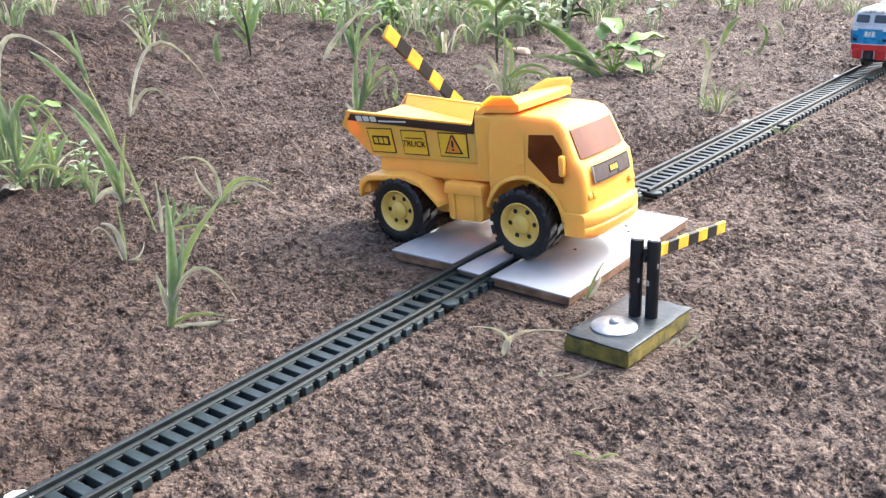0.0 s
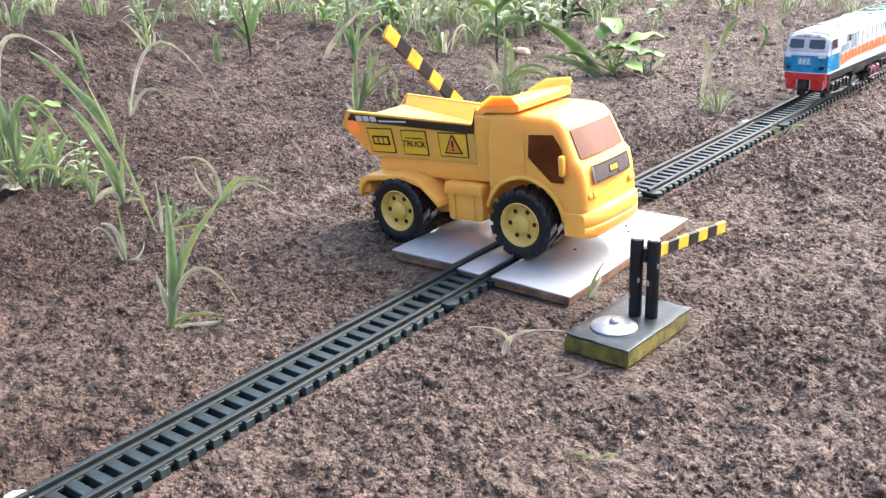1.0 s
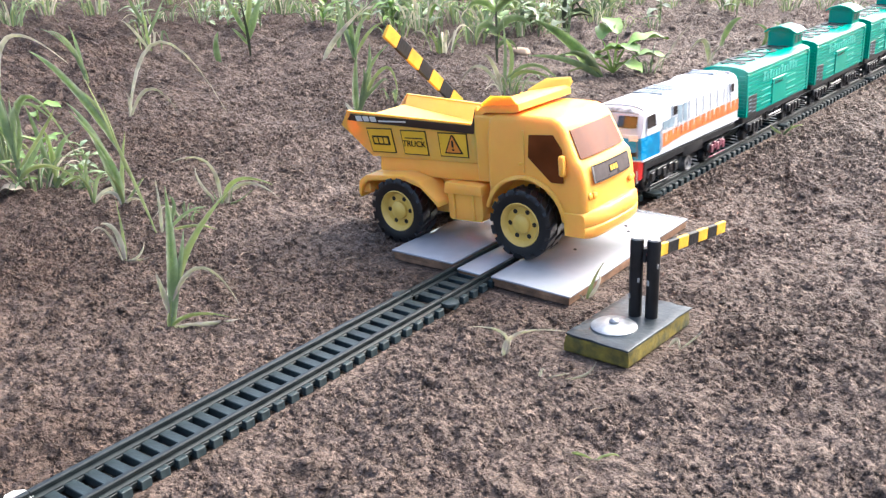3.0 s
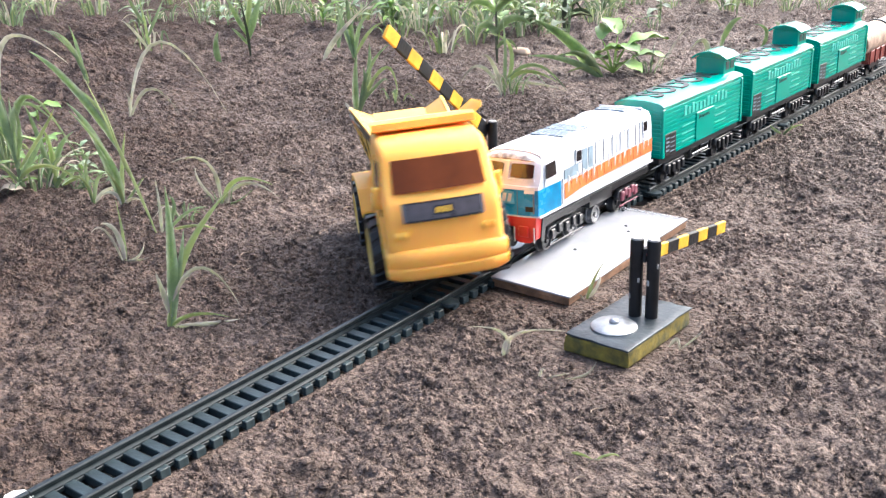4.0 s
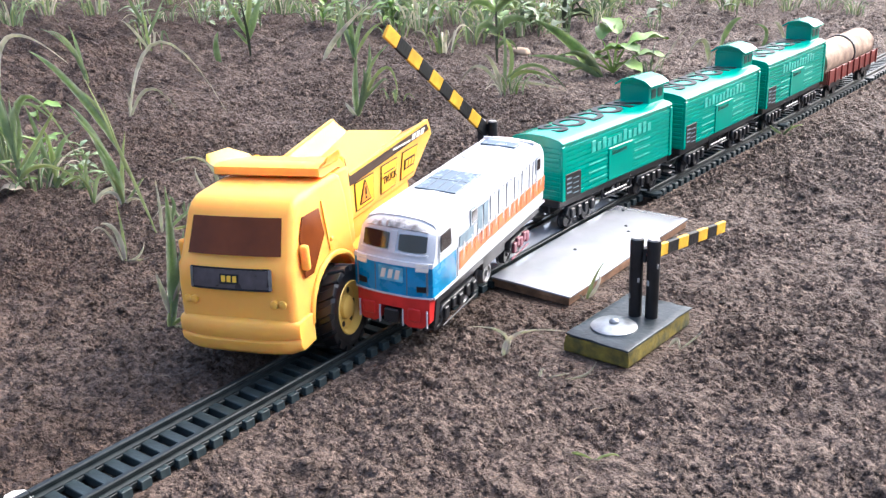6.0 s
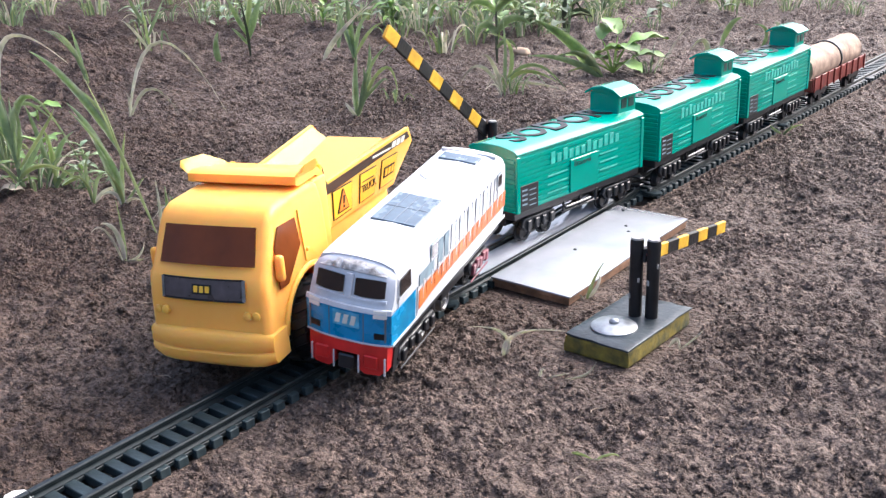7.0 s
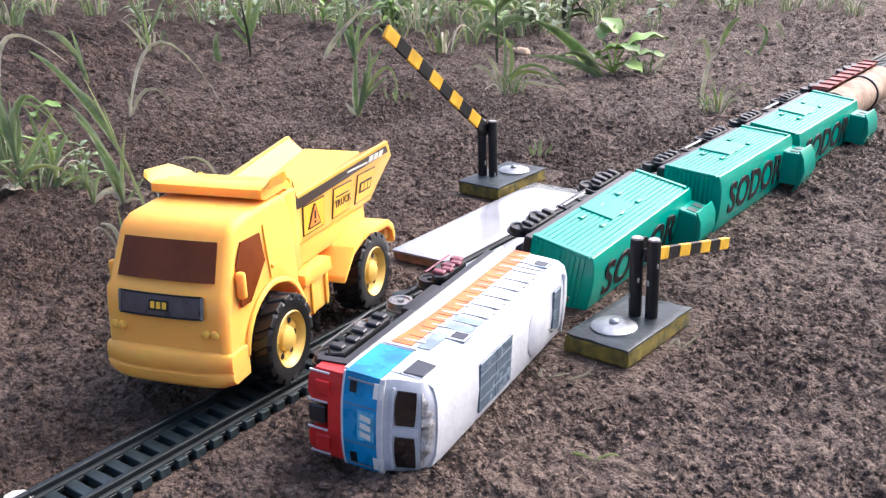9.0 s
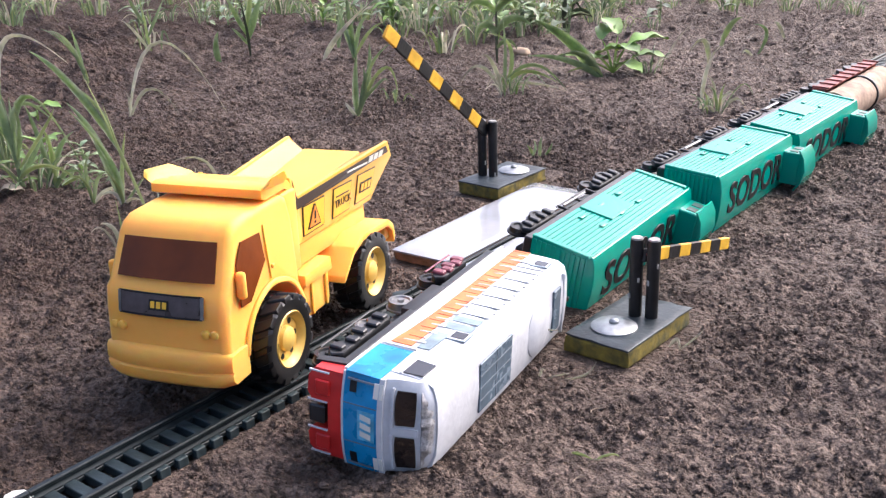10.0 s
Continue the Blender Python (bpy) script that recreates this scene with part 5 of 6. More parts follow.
grass_plant("grass_seedling", "young grass plant with broad arching green blades", -77, -80, [
    (0, 0, 4, 31, 5, 63, 5.3, LEAF),
    (1, 5, 10, 33, 30, 58, 3.9, LEAF_YELLOW),
    (2, 13, 16, 26, 30, 7, 2.6, STRAW),
    (1, 5, -2, 16, -4, 25, 3.3, STRAW),
    (0, 1, 11, 6, 27, 6, 2.5, LEAF_YELLOW),
    (1, 1, 15, -0, 29, 1, 2.9, STRAW),
    (-1, -0, 0, 5, 2, 13, 2.8, LEAF_YELLOW),
    (1, 5, 7, 29, 9, 42, 2.5, LEAF)])
grass_plant("grass_stalk", "tall thin grass stalk with a feathery seed head", -183, -3, [
    (0, 0, -13, 47, -26, 90, 1.8, LEAF_YELLOW),
    (-26, 88, -31, 105, -39, 113, 2.5, LEAF),
    (-26, 90, -29, 106, -32, 114, 2.1, LEAF),
    (-26, 91, -34, 105, -46, 113, 2.1, LEAF),
    (-25, 86, -28, 96, -35, 106, 2.1, LEAF_YELLOW),
    (-14, 49, -34, 83, -53, 102, 5.3, LEAF),
    (-16, 58, -25, 75, -40, 86, 3.2, LEAF),
    (-9, 34, -12, 44, -17, 77, 2.1, LEAF_YELLOW)])
grass_plant("grass_plant", "weedy grass plant with narrow upright blades", -243, 19, [
    (0, 0, -9, 38, -23, 63, 5.8, LEAF),
    (0, 0, -3, 29, -19, 60, 4.6, LEAF),
    (0, 0, 2, 22, 6, 44, 3.1, LEAF_YELLOW),
    (0, 0, -1, 12, -7, 26, 3.1, LEAF_YELLOW),
    (0, 0, -4, 8, -11, 7, 3.0, STRAW),
    (0, 0, 11, 12, 15, 17, 2.3, LEAF),
    (0, 0, 7, 4, 15, 0, 2.5, STRAW)])
grass_plant("grass_plant", "small dry grass plant with bent stalks", -162, -40, [
    (0, 0, 0, 13, -2, 31, 2.0, LEAF_YELLOW),
    (0, 2, -3, 16, -10, 20, 3.0, STRAW),
    (0, 1, 7, 2, 11, 10, 1.7, STRAW),
    (0, 1, 7, -0, 13, 2, 1.7, STRAW),
    (-1, 0, -8, 17, -15, 15, 1.7, STRAW)])
grass_plant("grass_plant", "leafy green grass plant with drooping blades", -318, -0, [
    (0, 0, -1, 39, -5, 73, 3.2, LEAF),
    (-1, 31, -8, 69, -14, 88, 6.9, LEAF),
    (-1, 27, 7, 54, 25, 42, 4.5, LEAF),
    (-1, 24, 16, 59, 45, 5, 4.9, LEAF),
    (0, 16, -7, 42, -21, 48, 4.1, LEAF),
    (0, 20, 6, 39, 8, 58, 3.6, LEAF),
    (0, 9, 18, 16, 39, 5, 3.6, LEAF_YELLOW),
    (-1, 73, 12, 96, 43, 79, 3.2, STRAW),
    (0, 5, -12, 16, -25, 12, 3.6, LEAF),
    (1, 16, 21, 39, 32, 54, 2.8, LEAF_YELLOW),
    (0, 9, 11, 24, 17, 35, 4.1, LEAF)])
grass_plant("grass_plant", "dry arching grass stalks", -435, 169, [
    (0, 0, 33, 60, 80, -0, 3.4, STRAW),
    (3, 4, 22, 23, 43, -0, 3.4, STRAW),
    (0, 0, 2, 9, -1, 21, 3.4, STRAW)])
grass_plant("grass_plant", "dry grass plant with a few green blades", -193, 52, [
    (0, 0, -6, 25, -27, 26, 3.0, STRAW),
    (1, 0, 11, 14, 32, 11, 3.1, LEAF_YELLOW),
    (1, -0, 16, 12, 35, 4, 2.5, STRAW),
    (-1, 0, -11, 11, -14, 21, 2.5, STRAW),
    (0, -0, 9, -0, 19, 7, 1.9, LEAF)])
grass_plant("grass_plant", "thin dry grass stalks", -182, -2, [
    (1, 0, 1, 15, 0, 31, 2.3, STRAW),
    (2, 0, 15, 11, 26, 13, 2.1, LEAF),
    (2, 2, 9, 14, 6, 22, 2.8, LEAF),
    (1, 1, 18, 4, 32, -0, 2.1, LEAF_YELLOW)])
grass_plant("grass_plant", "upright weed stalk with narrow leaves", -564, 424, [
    (0, 0, -1, 31, -4, 66, 3.5, DARKSTEM),
    (-1, 18, 8, 41, 17, 63, 9.0, LEAF),
    (-1, 23, -14, 47, -21, 68, 7.6, LEAF),
    (0, 12, -11, 24, -17, 31, 4.9, LEAF),
    (-1, 31, 3, 50, 7, 73, 6.9, LEAF_YELLOW)])
grass_plant("grass_plant", "short single green blade", -568, 385, [
    (0, 0, -3, 18, 2, 35, 7.4, LEAF),
    (0, -0, 9, -0, 18, -0, 3.5, STRAW)])
grass_plant("grass_plant", "green grass plant beside the barrier arm", -272, 264, [
    (0, 0, -0, 26, 3, 52, 5.6, LEAF),
    (1, 2, 10, 31, 12, 57, 5.6, LEAF),
    (2, 7, 12, 38, 29, 57, 3.6, LEAF),
    (3, 12, 25, 38, 33, 11, 3.1, LEAF_YELLOW),
    (-1, 0, 8, 17, 17, 31, 4.1, LEAF_YELLOW),
    (0, 0, -6, 7, -9, 12, 3.3, STRAW),
    (1, 5, 7, 21, 7, 40, 4.6, LEAF),
    (3, 10, 19, 26, 25, 26, 3.1, LEAF)])
grass_plant("grass_plant", "tall grass plant with long pale blades", -444, 456, [
    (0, 0, -3, 34, -5, 71, 7.3, LEAF),
    (-16, 15, -13, 37, -8, 59, 6.0, LEAF),
    (-32, -0, -16, 25, 19, 59, 6.1, STRAW),
    (0, 3, 7, 34, 19, 46, 5.3, LEAF),
    (1, 6, 16, 28, 30, 37, 4.0, LEAF_YELLOW),
    (0, 3, -9, 34, -16, 59, 5.3, LEAF)])
grass_plant("grass_plant", "arching grass plant with thin drooping blades", -217, 389, [
    (0, 0, 7, 36, -13, 50, 3.9, LEAF_YELLOW),
    (1, 8, 26, 23, 54, -0, 4.4, LEAF),
    (0, 3, 19, 8, 54, -0, 3.6, STRAW),
    (-1, 3, -10, 28, -19, 33, 4.3, STRAW),
    (-1, 0, -19, 23, -36, 8, 3.6, STRAW),
    (0, 3, 2, 33, 0, 64, 3.3, LEAF),
    (1, 5, 19, 18, 46, 8, 4.4, LEAF_YELLOW)])
grass_plant("weed_plant", "upright leafy weed with paired leaves", -307, 513, [
    (0, 0, 0, 35, 0, 70, 3.2, DARKSTEM),
    (0, 53, 14, 64, 25, 58, 9.0, LEAF),
    (0, 53, -17, 61, -28, 53, 9.0, LEAF),
    (0, 32, 17, 44, 36, 35, 9.6, LEAF),
    (0, 35, -14, 38, -20, 23, 7.7, LEAF),
    (0, 17, 11, 23, 20, 14, 5.8, LEAF),
    (0, 61, 6, 76, 14, 79, 7.7, LEAF),
    (0, 29, -6, 41, 0, 53, 6.4, LEAF)])
grass_plant("weed_plant", "low weed with long dark green blades", -176, 484, [
    (0, 0, -26, 31, -59, 53, 14.0, LEAF),
    (-1, 2, -31, 18, -67, 25, 7.0, LEAF),
    (-1, 2, -16, 21, -36, 23, 7.0, LEAF),
    (2, 2, -11, 10, -31, 7, 5.2, LEAF_YELLOW)])
grass_plant("weed_plant", "dark curled dead weed stalk", -308, 648, [
    (0, 0, 2, 47, 26, 16, 5.7, DARKSTEM),
    (5, 28, 17, 31, 30, 24, 9.9, DARKSTEM),
    (0, 8, 8, 41, 14, 54, 4.2, DARKSTEM)])
grass_plant("grass_plant", "thin dry grass stalk with a yellow blade", -50, 413, [
    (0, 0, 4, 34, 14, 51, 3.9, STRAW),
    (13, 50, 20, 64, 29, 69, 5.5, LEAF_YELLOW),
    (5, 34, 0, 53, -11, 44, 4.6, STRAW),
    (8, 1, 10, 15, 4, 27, 2.6, STRAW)])
grass_plant("grass_plant", "small tuft of pale thin blades", -34, 409, [
    (0, 0, 6, 15, 12, 14, 3.2, STRAW),
    (-1, 0, -3, 15, -9, 22, 2.5, LEAF),
    (1, 0, 1, 15, 3, 24, 2.5, LEAF_YELLOW),
    (1, 0, 12, 11, 20, 6, 3.2, STRAW),
    (-2, 0, -7, 6, -12, 5, 2.6, STRAW),
    (2, 0, 16, 22, 25, 13, 2.0, LEAF)])
grass_plant("grass_plant", "small bright green blades at the track's edge", 31, 365, [
    (0, 0, 6, 5, 15, 7, 2.7, LEAF_YELLOW),
    (0, 0, 10, -0, 20, -0, 3.2, LEAF),
    (0, 0, 4, 4, 8, 10, 2.3, LEAF),
    (-1, 3, -6, 5, -9, 8, 2.3, LEAF)])
grass_plant("grass_plant", "dry bent grass on the far soil", -95, 650, [
    (0, 0, 7, 21, -7, 30, 4.4, LEAF),
    (-5, -0, -12, 4, -15, 0, 3.3, STRAW),
    (25, 16, 18, 28, 13, 29, 4.1, STRAW),
    (-88, -0, -80, 13, -67, 28, 4.1, STRAW)])
grass_plant("dry_grass", "curled dry straw-coloured grass blade", 58, -24, [
    (0, 0, 0, 10, -14, 14, 1.7, STRAW),
    (0, 0, 5, 10, 24, 12, 2.7, STRAW),
    (0, 0, 2, 4, 3, 6, 1.3, STRAW)])
grass_plant("grass_plant", "single pale blade at the board's edge", 56, 46, [
    (0, 0, 3, 9, 7, 18, 2.3, LEAF_YELLOW),
    (1, 2, 5, 6, 6, 12, 2.7, STRAW),
    (-1, 0, -3, 2, -5, -0, 1.1, STRAW)])
grass_plant("dry_grass", "dry blade stuck by the mossy block", 111, 19, [
    (-2, 3, 1, 5, 2, -0, 2.0, STRAW),
    (0, 0, 7, 5, 10, 10, 1.0, STRAW)])
grass_plant("dry_grass", "flattened yellowed grass scrap", 124, -71, [
    (-7, 4, -4, 2, 0, -0, 1.9, LEAF_YELLOW),
    (0, -0, 5, 1, 9, -0, 1.9, LEAF_YELLOW),
    (-4, 0, 1, -0, 4, -0, 1.7, STRAW)])
grass_plant("dry_grass", "dry stalks lying beside the block", 78, -30, [
    (0, 0, 1, 3, 2, 3, 1.3, STRAW),
    (10, -0, 18, -0, 22, 5, 1.3, STRAW),
    (2, -0, 8, -0, 12, -0, 1.3, STRAW)])
grass_plant("grass_plant", "green shoots behind the barrier", -86, 236, [
    (0, 0, 0, 7, 1, 14, 2.6, LEAF),
    (-4, -0, -6, 4, -9, 8, 2.6, LEAF_YELLOW),
    (2, -0, 6, 4, 8, 10, 2.2, LEAF),
    (-6, -0, -3, 5, -4, 11, 2.2, LEAF)])
grass_plant("grass_plant", "broad-bladed green grass plant among weeds", -314, 20, [
    (0, 0, -5, 31, -12, 56, 4.1, LEAF),
    (0, 0, 5, 23, 16, 36, 4.5, LEAF),
    (0, 0, 13, 12, 28, 3, 3.7, LEAF),
    (0, 0, -9, 15, -20, 19, 3.7, LEAF),
    (0, 0, 2, 27, -2, 44, 4.1, LEAF_YELLOW),
    (0, 2, -13, 8, -27, 0, 3.8, STRAW),
    (0, 0, 20, 8, 25, -0, 2.5, LEAF_YELLOW)])
grass_plant("grass_plant", "upright narrow green grass plant", -381, 26, [
    (0, 0, 1, 41, -2, 74, 6.2, LEAF),
    (0, 0, 5, 37, 14, 65, 4.0, LEAF),
    (0, 0, -5, 33, -15, 57, 5.3, LEAF),
    (0, 0, 8, 16, 24, 12, 3.5, LEAF_YELLOW),
    (0, 0, 7, 25, 8, 49, 4.0, LEAF)])
grass_plant("grass_plant", "thin tall grass stalks with a seed head", -667, 375, [
    (0, 0, -4, 32, -8, 61, 3.5, LEAF_YELLOW),
    (0, 0, -17, 25, -26, 35, 4.6, STRAW),
    (-1, 18, 10, 38, 20, 58, 4.2, LEAF),
    (-4, 32, -14, 51, -17, 68, 5.0, LEAF)])
grass_plant("grass_plant", "drooping green grass blades at the weeds' edge", -266, 15, [
    (0, 0, -5, 16, -15, 15, 2.8, LEAF_YELLOW),
    (0, 0, 5, 16, 14, 20, 2.8, LEAF),
    (0, 0, 12, 9, 29, 2, 3.1, STRAW),
    (0, 0, -2, 20, 2, 31, 2.8, LEAF)])
for x, y, h, n in ((-1052, 444, 49, 14), (-1081, 519, 39, 10), (-1038, 569, 43, 12), (-713, 405, 38, 5), (-882, 574, 24, 8),
                   (-862, 612, 33, 12), (-868, 658, 34, 10), (-751, 658, 36, 14), (-688, 657, 39, 14), (-649, 647, 38, 10),
                   (-487, 574, 31, 8), (-486, 620, 42, 12), (-391, 537, 38, 10), (-485, 692, 44, 14), (-396, 595, 36, 10),
                   (-453, 706, 36, 12), (-397, 706, 36, 12), (-387, 735, 40, 12), (-389, 784, 30, 8), (-306, 912, 20, 10),
                   (-276, 948, 23, 14), (-226, 901, 30, 14), (-224, 968, 23, 10), (-159, 918, 26, 8), (-183, 996, 18, 8),
                   (-86, 939, 24, 10), (-120, 1021, 15, 8), (-244, 728, 20, 5), (-631, 681, 31, 8), (-822, 689, 34, 10),
                   (-319, 10, 27, 10), (-318, 24, 23, 8), (-378, 27, 37, 8), (-185, 18, 14, 6), (-188, 49, 13, 6),
                   (-146, 522, 22, 8), (-39, 410, 17, 8), (-211, 392, 26, 8), (-278, 319, 20, 5), (-275, 714, 20, 6)):
    grass_tuft(x, y, h, n)
leafy_plant("low bright green broad-leaved weed", -178, 512, [
    (-16, 4, 16, 36, 24, 10, -18), (12, 0, 24, 40, 25, 50, -14), (2, -6, 8, 32, 21, -20, -5), (-10, 10, 30, 30, 19, 100, -24),
    (18, 8, 12, 32, 20, 20, -8), (-24, 0, 12, 30, 18, 190, -12), (6, 12, 34, 30, 19, 150, -28), (-6, -4, 14, 28, 18, 250, -8), (4, 4, 20, 34, 21, 330, -12)], DOCK)
leafy_plant("small heart-shaped bright green leaf on a stalk", -511, 135, [(0, 0, 12, 22, 15, 30, -8), (-4, 4, 4, 14, 9, 160, -10)], DOCK)
leafy_plant("small pale green weed leaves low on the soil", -300, 25, [
    (12, 4, 8, 12, 6, 20, -15), (20, 0, 5, 11, 6, 70, -10), (4, 8, 12, 11, 6, 120, -20), (26, 6, 9, 12, 6, -20, -10), (-6, 4, 6, 10, 5, 200, -10)], LEAF)
leafy_plant("leafy green weed with pointed leaves", -300, 640, [
    (0, 0, 40, 34, 15, 20, -20), (0, 0, 34, 30, 14, 150, -10), (0, 0, 22, 30, 15, 260, -5), (4, 0, 48, 26, 12, 80, -35), (-4, 0, 28, 30, 14, 60, -10), (0, 0, 14, 26, 12, 200, 0)], LEAF)
leafy_plant("leafy green weed with pointed leaves", -470, 640, [
    (0, 0, 30, 34, 14, 40, -20), (0, 0, 24, 30, 12, 170, -10), (0, 0, 16, 30, 13, 280, -5), (4, 0, 38, 26, 11, 100, -35)], LEAF)
leafy_plant("crumpled cream-coloured dry leaf on the soil", -325, -14, [(0, 0, 3, 18, 13, 40, -15), (-4, 3, 6, 16, 12, 130, -25), (-2, -4, 4, 14, 11, 220, -10)], PALE_DRY, "dry_leaf")

for x, y in ((-520, 700), (-610, 620), (-380, 760), (-270, 800), (-690, 560), (-200, 860)):
    leafy_plant("leafy green weed with pointed leaves", x, y, [
        (0, 0, 36, 30, 12, 30, -20), (0, 0, 30, 28, 12, 150, -10), (0, 0, 20, 28, 12, 265, -5), (3, 0, 44, 24, 10, 85, -35), (-3, 0, 24, 26, 11, 330, -10), (0, 0, 12, 22, 10, 205, 0)], LEAF)
back_dice = random.Random(31)


def far_weed(x, y, k, n):
    """A bushy weed: leaves in turn up a short stem, k times the usual size."""
    leaves = []
    for i in range(n):
        h = k * (8 + 34 * i / n) * back_dice.uniform(0.85, 1.15)
        leaves.append((back_dice.uniform(-3, 3), back_dice.uniform(-3, 3), h, k * back_dice.uniform(18, 32), k * back_dice.uniform(6, 11), 137 * i + back_dice.uniform(-20, 20), back_dice.uniform(-40, 5)))
    leafy_plant("bushy green weed with narrow pointed leaves", x, y, leaves, LEAF if back_dice.random() < 0.7 else DOCK)


for _ in range(16):
    far_weed(back_dice.uniform(-620, -300), back_dice.uniform(560, 860), back_dice.uniform(0.7, 1.15), back_dice.randint(7, 11))
for _ in range(7):
    far_weed(back_dice.uniform(-1000, -640), back_dice.uniform(480, 720), back_dice.uniform(0.6, 0.9), back_dice.randint(6, 9))
for x, y, k, n in ((-330, 8, 0.55, 9), (-352, 40, 0.6, 9), (-296, 30, 0.42, 7), (-330, 55, 0.5, 8)):
    far_weed(x, y, k, n)
for _ in range(38):
    grass_tuft(back_dice.uniform(-760, -330), back_dice.uniform(640, 1000), back_dice.uniform(22, 44), back_dice.randint(7, 14))
for _ in range(12):
    grass_tuft(back_dice.uniform(-330, 60), back_dice.uniform(900, 1250), back_dice.uniform(14, 26), back_dice.randint(6, 10))
for _ in range(10):
    grass_tuft(back_dice.uniform(-1350, -800), back_dice.uniform(480, 760), back_dice.uniform(20, 40), back_dice.randint(5, 10))


def build_stone():
    bm = bmesh.new()
    bmesh.ops.create_icosphere(bm, subdivisions=3, radius=1.0)
    for v in bm.verts:
        k = 1 + 0.22 * noise.noise(v.co * 1.6) + 0.06 * noise.noise(v.co * 5)
        v.co = Vector((v.co.x * 10 * k, v.co.y * 6 * k, v.co.z * 4.6 * k)) * K
    ob = new("stone", mesh_of("stone", bm, PEBBLE, 60))
    ob.matrix_basis = mm(-303, 552, 3.2, 0, 8, 20)
    tagged(ob, "pale tan pebble lying on damp soil", "stone")


build_stone()


def build_litter():
    """Short bits of straw and root strewn over the soil."""
    rng = random.Random(8)
    verts, faces = [], []
    for _ in range(260):
        if rng.random() < 0.7:
            x, y = rng.uniform(-0.34, 0.24), rng.uniform(-0.2, 0.42)
        else:
            x, y = rng.uniform(-0.8, 0.1), rng.uniform(0.1, 0.9)
        if abs(x - max(y, 0) * math.tan(BEND)) < 0.02 or any(a - 0.004 < x < b + 0.004 and c - 0.004 < y < d + 0.004 for a, b, c, d in FLAT):
            continue
        ln, w, a = rng.uniform(0.002, 0.008), rng.uniform(0.00012, 0.0003), rng.uniform(0, math.pi)
        z = float(ground_z(x, y)) + 0.0008
        d, e = Vector((math.cos(a), math.sin(a), 0)), Vector((-math.sin(a), math.cos(a), 0))
        o = len(verts)
        for i in range(4):
            u = i / 3 - 0.5
            p = Vector((x, y, z)) + d * ln * u + e * ln * 0.25 * math.cos(u * 3) + Vector((0, 0, rng.uniform(0, 0.0007)))
            verts += [tuple(p - e * w), tuple(p + e * w), tuple(p + Vector((0, 0, w * 1.4)))]
        for i in range(3):
            for j in range(3):
                q, r = o + i * 3 + j, o + i * 3 + (j + 1) % 3
                faces.append((q, r, r + 3, q + 3))
    me = bpy.data.meshes.new("plant_litter")
    me.from_pydata(verts, [], faces)
    me.materials.append(LITTER)
    tagged(new("plant_litter", me), "scattered short bits of dry straw and root", "litter", kind="stuff")


build_litter()


# ---------------------------------------------------------------- what moves
def on_track(s, roll=0.0, lift=4.4, dx=0.0, turn=0.0):
    x, y, a = track_pose(s)
    return mm(x + dx, y, lift, roll, 0, -90 + a + turn)


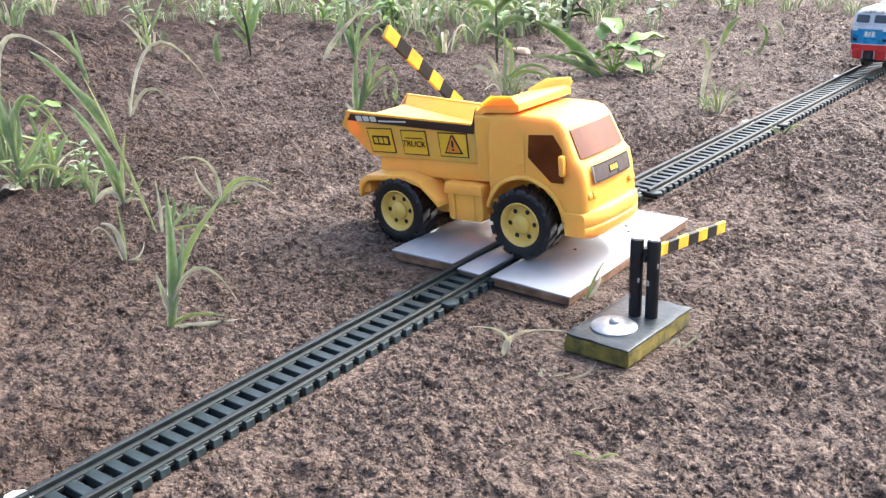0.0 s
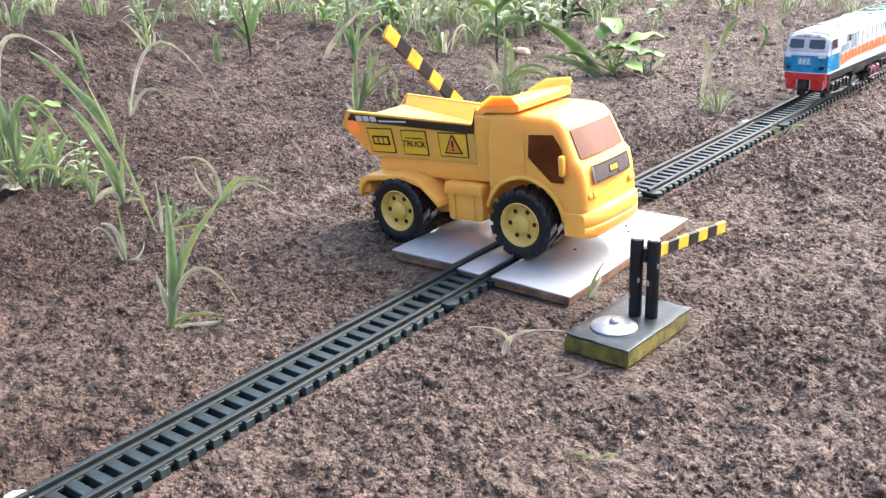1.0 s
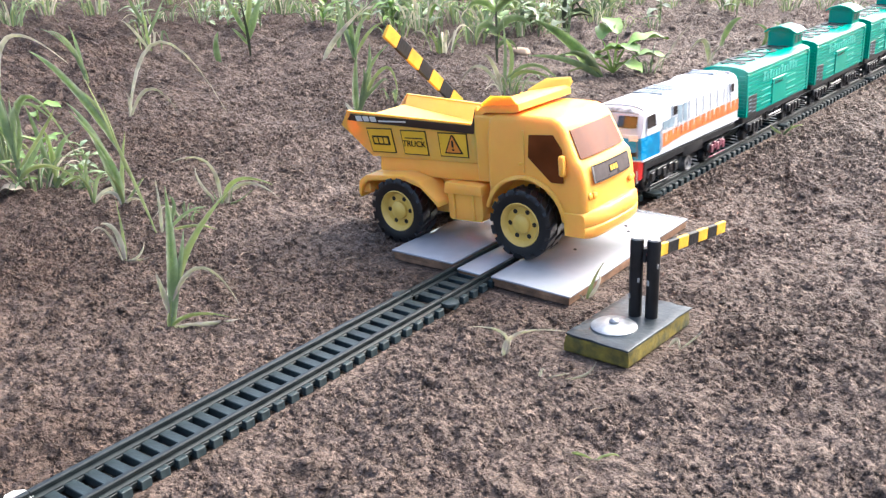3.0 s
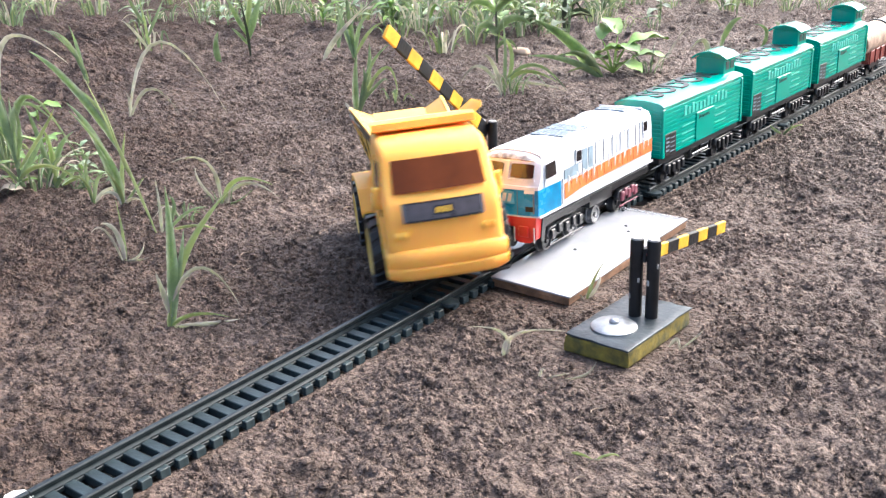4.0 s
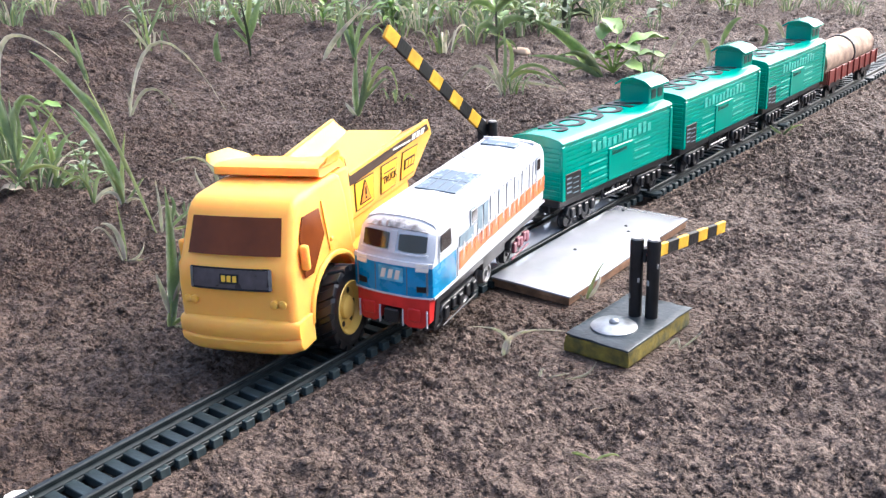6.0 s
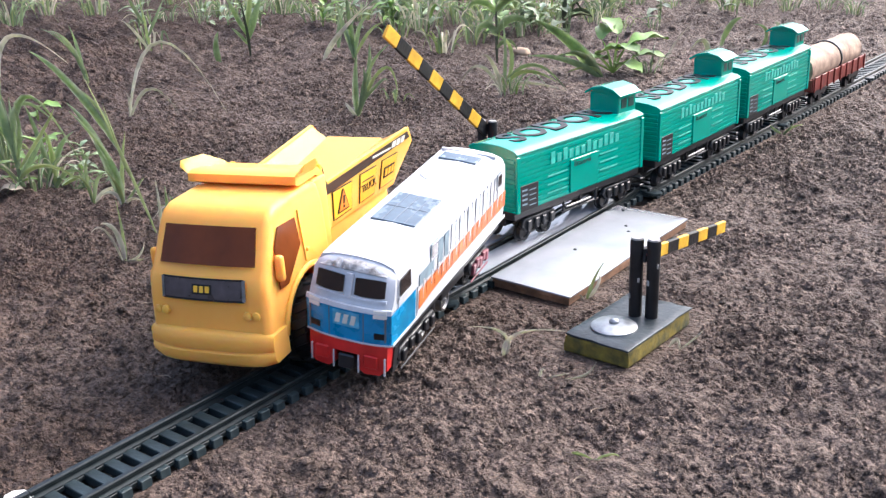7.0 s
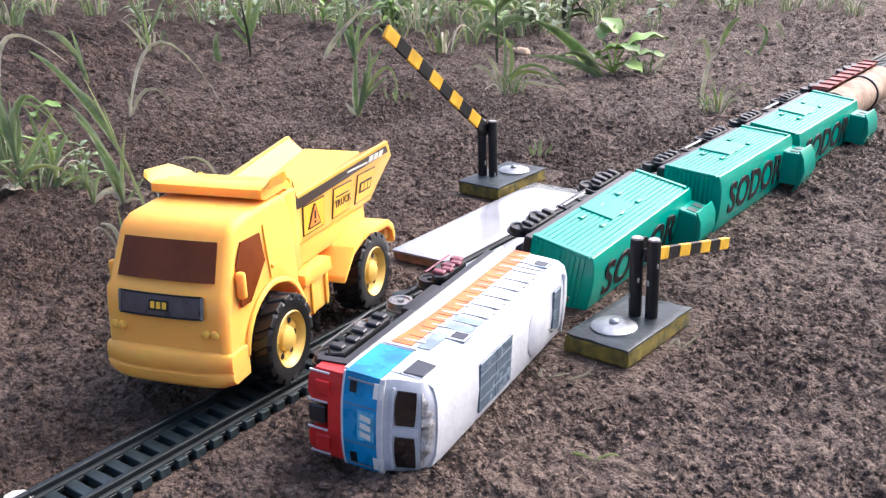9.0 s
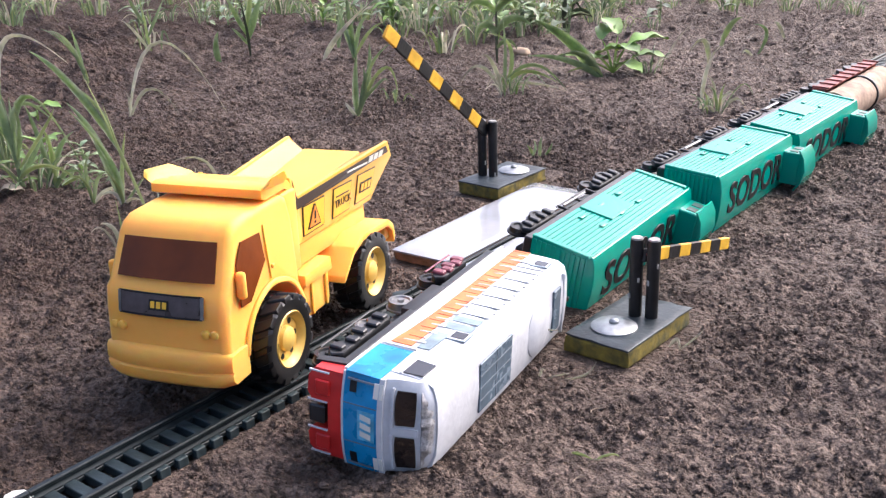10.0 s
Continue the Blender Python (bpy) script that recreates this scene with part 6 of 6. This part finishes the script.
def motions():
    parked = mm(-21.3, 87.9, 1.9, -0.5, -4.6, -0.5)
    walk(truck, [
        (0.0, parked), (3.33, parked),
        (3.5, mm(-22, 80, 1.9, 1, -4.8, -8)),
        (3.67, mm(-24, 68, 2.2, 3, -5.2, -20)),
        (3.8, mm(-26.5, 57.5, 3.0, 4.8, -5.4, -31.4)),
        (3.9, mm(-28.4, 49.5, 2.8, 4.8, -5.9, -36.2)),
        (4.0, mm(-29.0, 40.8, 3.1, 3.6, -4.8, -43.8)),
        (4.1, mm(-27.6, 33.4, 3.5, 4.6, -2.7, -50.0)),
        (4.2, mm(-25.6, 27.8, 3.8, 7.0, -1.6, -53.8)),
        (4.3, mm(-26.4, 24.8, 3.4, 8.0, -0.5, -56.6)),
        (4.5, mm(-27.4, 18.8, 4.6, 6.2, 0.3, -64.0)),
        (4.75, mm(-29.5, 7.0, 3.4, 4.6, 0.0, -70.0)),
        (5.0, mm(-31.1, -2.5, 2.5, 3.3, -0.1, -72.7)),
        (5.5, mm(-30.3, -20.7, 2.4, 3.2, 0.2, -73.9)),
        (6.2, mm(-31.2, -32.8, 2.2, 2.6, -0.2, -73.6)),
        (7.0, mm(-32.6, -43.8, 2.0, 2.0, -0.5, -73.1)),
        (7.5, mm(-35.0, -53.3, 1.7, 0.9, -1.6, -73.6)),
        (8.0, mm(-33.2, -63.0, 1.4, 1.0, -1.4, -73.8)),
        (8.3, mm(-31.2, -64.7, 2.0, 0.8, -1.7, -73.6)),
        (10.0, mm(-31.2, -64.7, 2.0, 0.8, -1.7, -73.6))])
    walk(loco, [
        (0.0, mm(30, 655, 6, 1.5, 0, -95.5)),
        (1.0, mm(23, 510, 6.5, 2.0, 0.2, -95)),
        (2.5, mm(9, 302.5, 3.2, 3, 0, -93)),
        (3.3, mm(7, 188, 4.5, 2, -1.0, -91.5)),
        (3.8, mm(8, 126, 4.6, 2, -1.5, -89.3)),
        (4.2, mm(5, 111, 4.0, 2, -1.6, -86.8)),
        (4.5, mm(4, 90, 4.0, 1.2, -1.6, -83.8)),
        (5.0, mm(5.4, 56.2, 5.0, 0.7, -0.7, -81.6)),
        (5.5, mm(7.6, 33.3, 7.0, -1.0, -0.9, -79.9)),
        (6.2, mm(9.6, 6, 6.9, -3.2, 1.6, -77.4)),
        (7.0, mm(10.9, -20.5, 6.8, -5.9, 4.1, -75.2)),
        (7.5, mm(10.3, -35.4, 7.0, -8.4, 4.8, -75.1)),
        (7.8, mm(10.3, -43.5, 7.0, -15, 7.0, -76.2)),
        (8.0, mm(10.6, -48.4, 7.4, -25.6, 8.6, -77.2)),
        (8.2, mm(16.6, -60.0, 11.5, -53.7, 6.7, -77.7)),
        (8.3, mm(21.2, -64.0, 17.0, -77.9, 3.5, -78.5)),
        (8.4, mm(27.2, -62.8, 18.7, -91.6, -0.9, -79.0)),
        (8.5, mm(28.6, -62.2, 18.7, -93.2, -1.3, -79.4)),
        (10.0, mm(28.6, -62.2, 18.7, -93.2, -1.3, -79.4))])
    walk(van_a, [
        (0.0, on_track(786)), (1.0, on_track(640)), (2.5, on_track(434, 1)), (3.3, on_track(320, 1)), (3.8, on_track(257, 1)),
        (4.2, on_track(242, 1)), (4.5, on_track(222, 1)), (5.0, on_track(188, 1)), (5.5, on_track(167, 1, 4.6, 0, -1.4)),
        (6.2, on_track(146, 0.5, 4.6, -4, -3)), (7.0, mm(-4.5, 124, 4.5, 0, -0.3, -97.0)), (7.5, mm(-6.5, 111.5, 4.5, 0, -2, -97.5)),
        (8.0, mm(-5.5, 98, 4.8, -1.7, -3, -95.0)), (8.17, mm(-3, 96, 6.0, -12, -2.5, -93.0)), (8.3, mm(4, 93, 11, -42, -1.5, -91)),
        (8.5, mm(14.5, 87.5, 16.2, -80, 0.3, -88.5)), (8.63, mm(13.6, 86.4, 18.3, -101.5, 1.3, -88.0)), (10.0, mm(13.6, 86.4, 18.3, -101.5, 1.3, -88.0))])
    walk(van_b, [
        (0.0, on_track(908)), (1.0, on_track(762)), (2.5, on_track(556)), (3.3, on_track(442)), (3.8, on_track(379)), (4.2, on_track(364)),
        (4.5, on_track(344)), (5.0, on_track(310)), (5.5, on_track(289)), (6.2, on_track(268)), (7.0, on_track(243)), (7.5, on_track(228)),
        (8.0, on_track(216)), (8.2, on_track(215, -3)), (8.3, mm(8, 213, 6.5, -20, 0, -91.5)), (8.5, mm(20.5, 208, 15, -69, 0, -90)),
        (8.67, mm(23.2, 205.5, 17.1, -94.4, -1.0, -89.5)), (10.0, mm(23.2, 205.5, 17.1, -94.4, -1.0, -89.5))])
    walk(van_c, [
        (0.0, on_track(1030)), (1.0, on_track(884)), (2.5, on_track(678)), (3.3, on_track(564)), (3.8, on_track(501)), (4.2, on_track(486)),
        (4.5, on_track(466)), (5.0, on_track(432)), (5.5, on_track(411)), (6.2, on_track(390)), (7.0, on_track(365)), (7.5, on_track(350)),
        (8.0, on_track(338)), (8.3, on_track(336, -6)), (8.5, mm(22, 328, 12.5, -58, 0, -91)),
        (8.7, mm(25.4, 322.3, 17.1, -97, 0, -91.1)), (10.0, mm(25.4, 322.3, 17.1, -97, 0, -91.1))])
    walk(log_wagon, [
        (0.0, on_track(1156)), (1.0, on_track(1010)), (2.5, on_track(804)), (3.3, on_track(690)), (3.8, on_track(627)), (4.2, on_track(612)),
        (4.5, on_track(592)), (5.0, on_track(558)), (5.5, on_track(537)), (6.2, on_track(516)), (7.0, on_track(491)), (7.5, on_track(476)),
        (8.0, on_track(464)), (8.4, on_track(462, -8)), (8.6, mm(24, 452, 11, -55, 0, -91)),
        (8.8, mm(30, 446, 15.5, -92, 0, -91)), (10.0, mm(30, 446, 15.5, -92, 0, -91))])
    walk(arm_a, [(0.0, ARM_REST), (8.5, ARM_REST), (8.7, ARM_PUSHED), (10.0, ARM_PUSHED)])


motions()
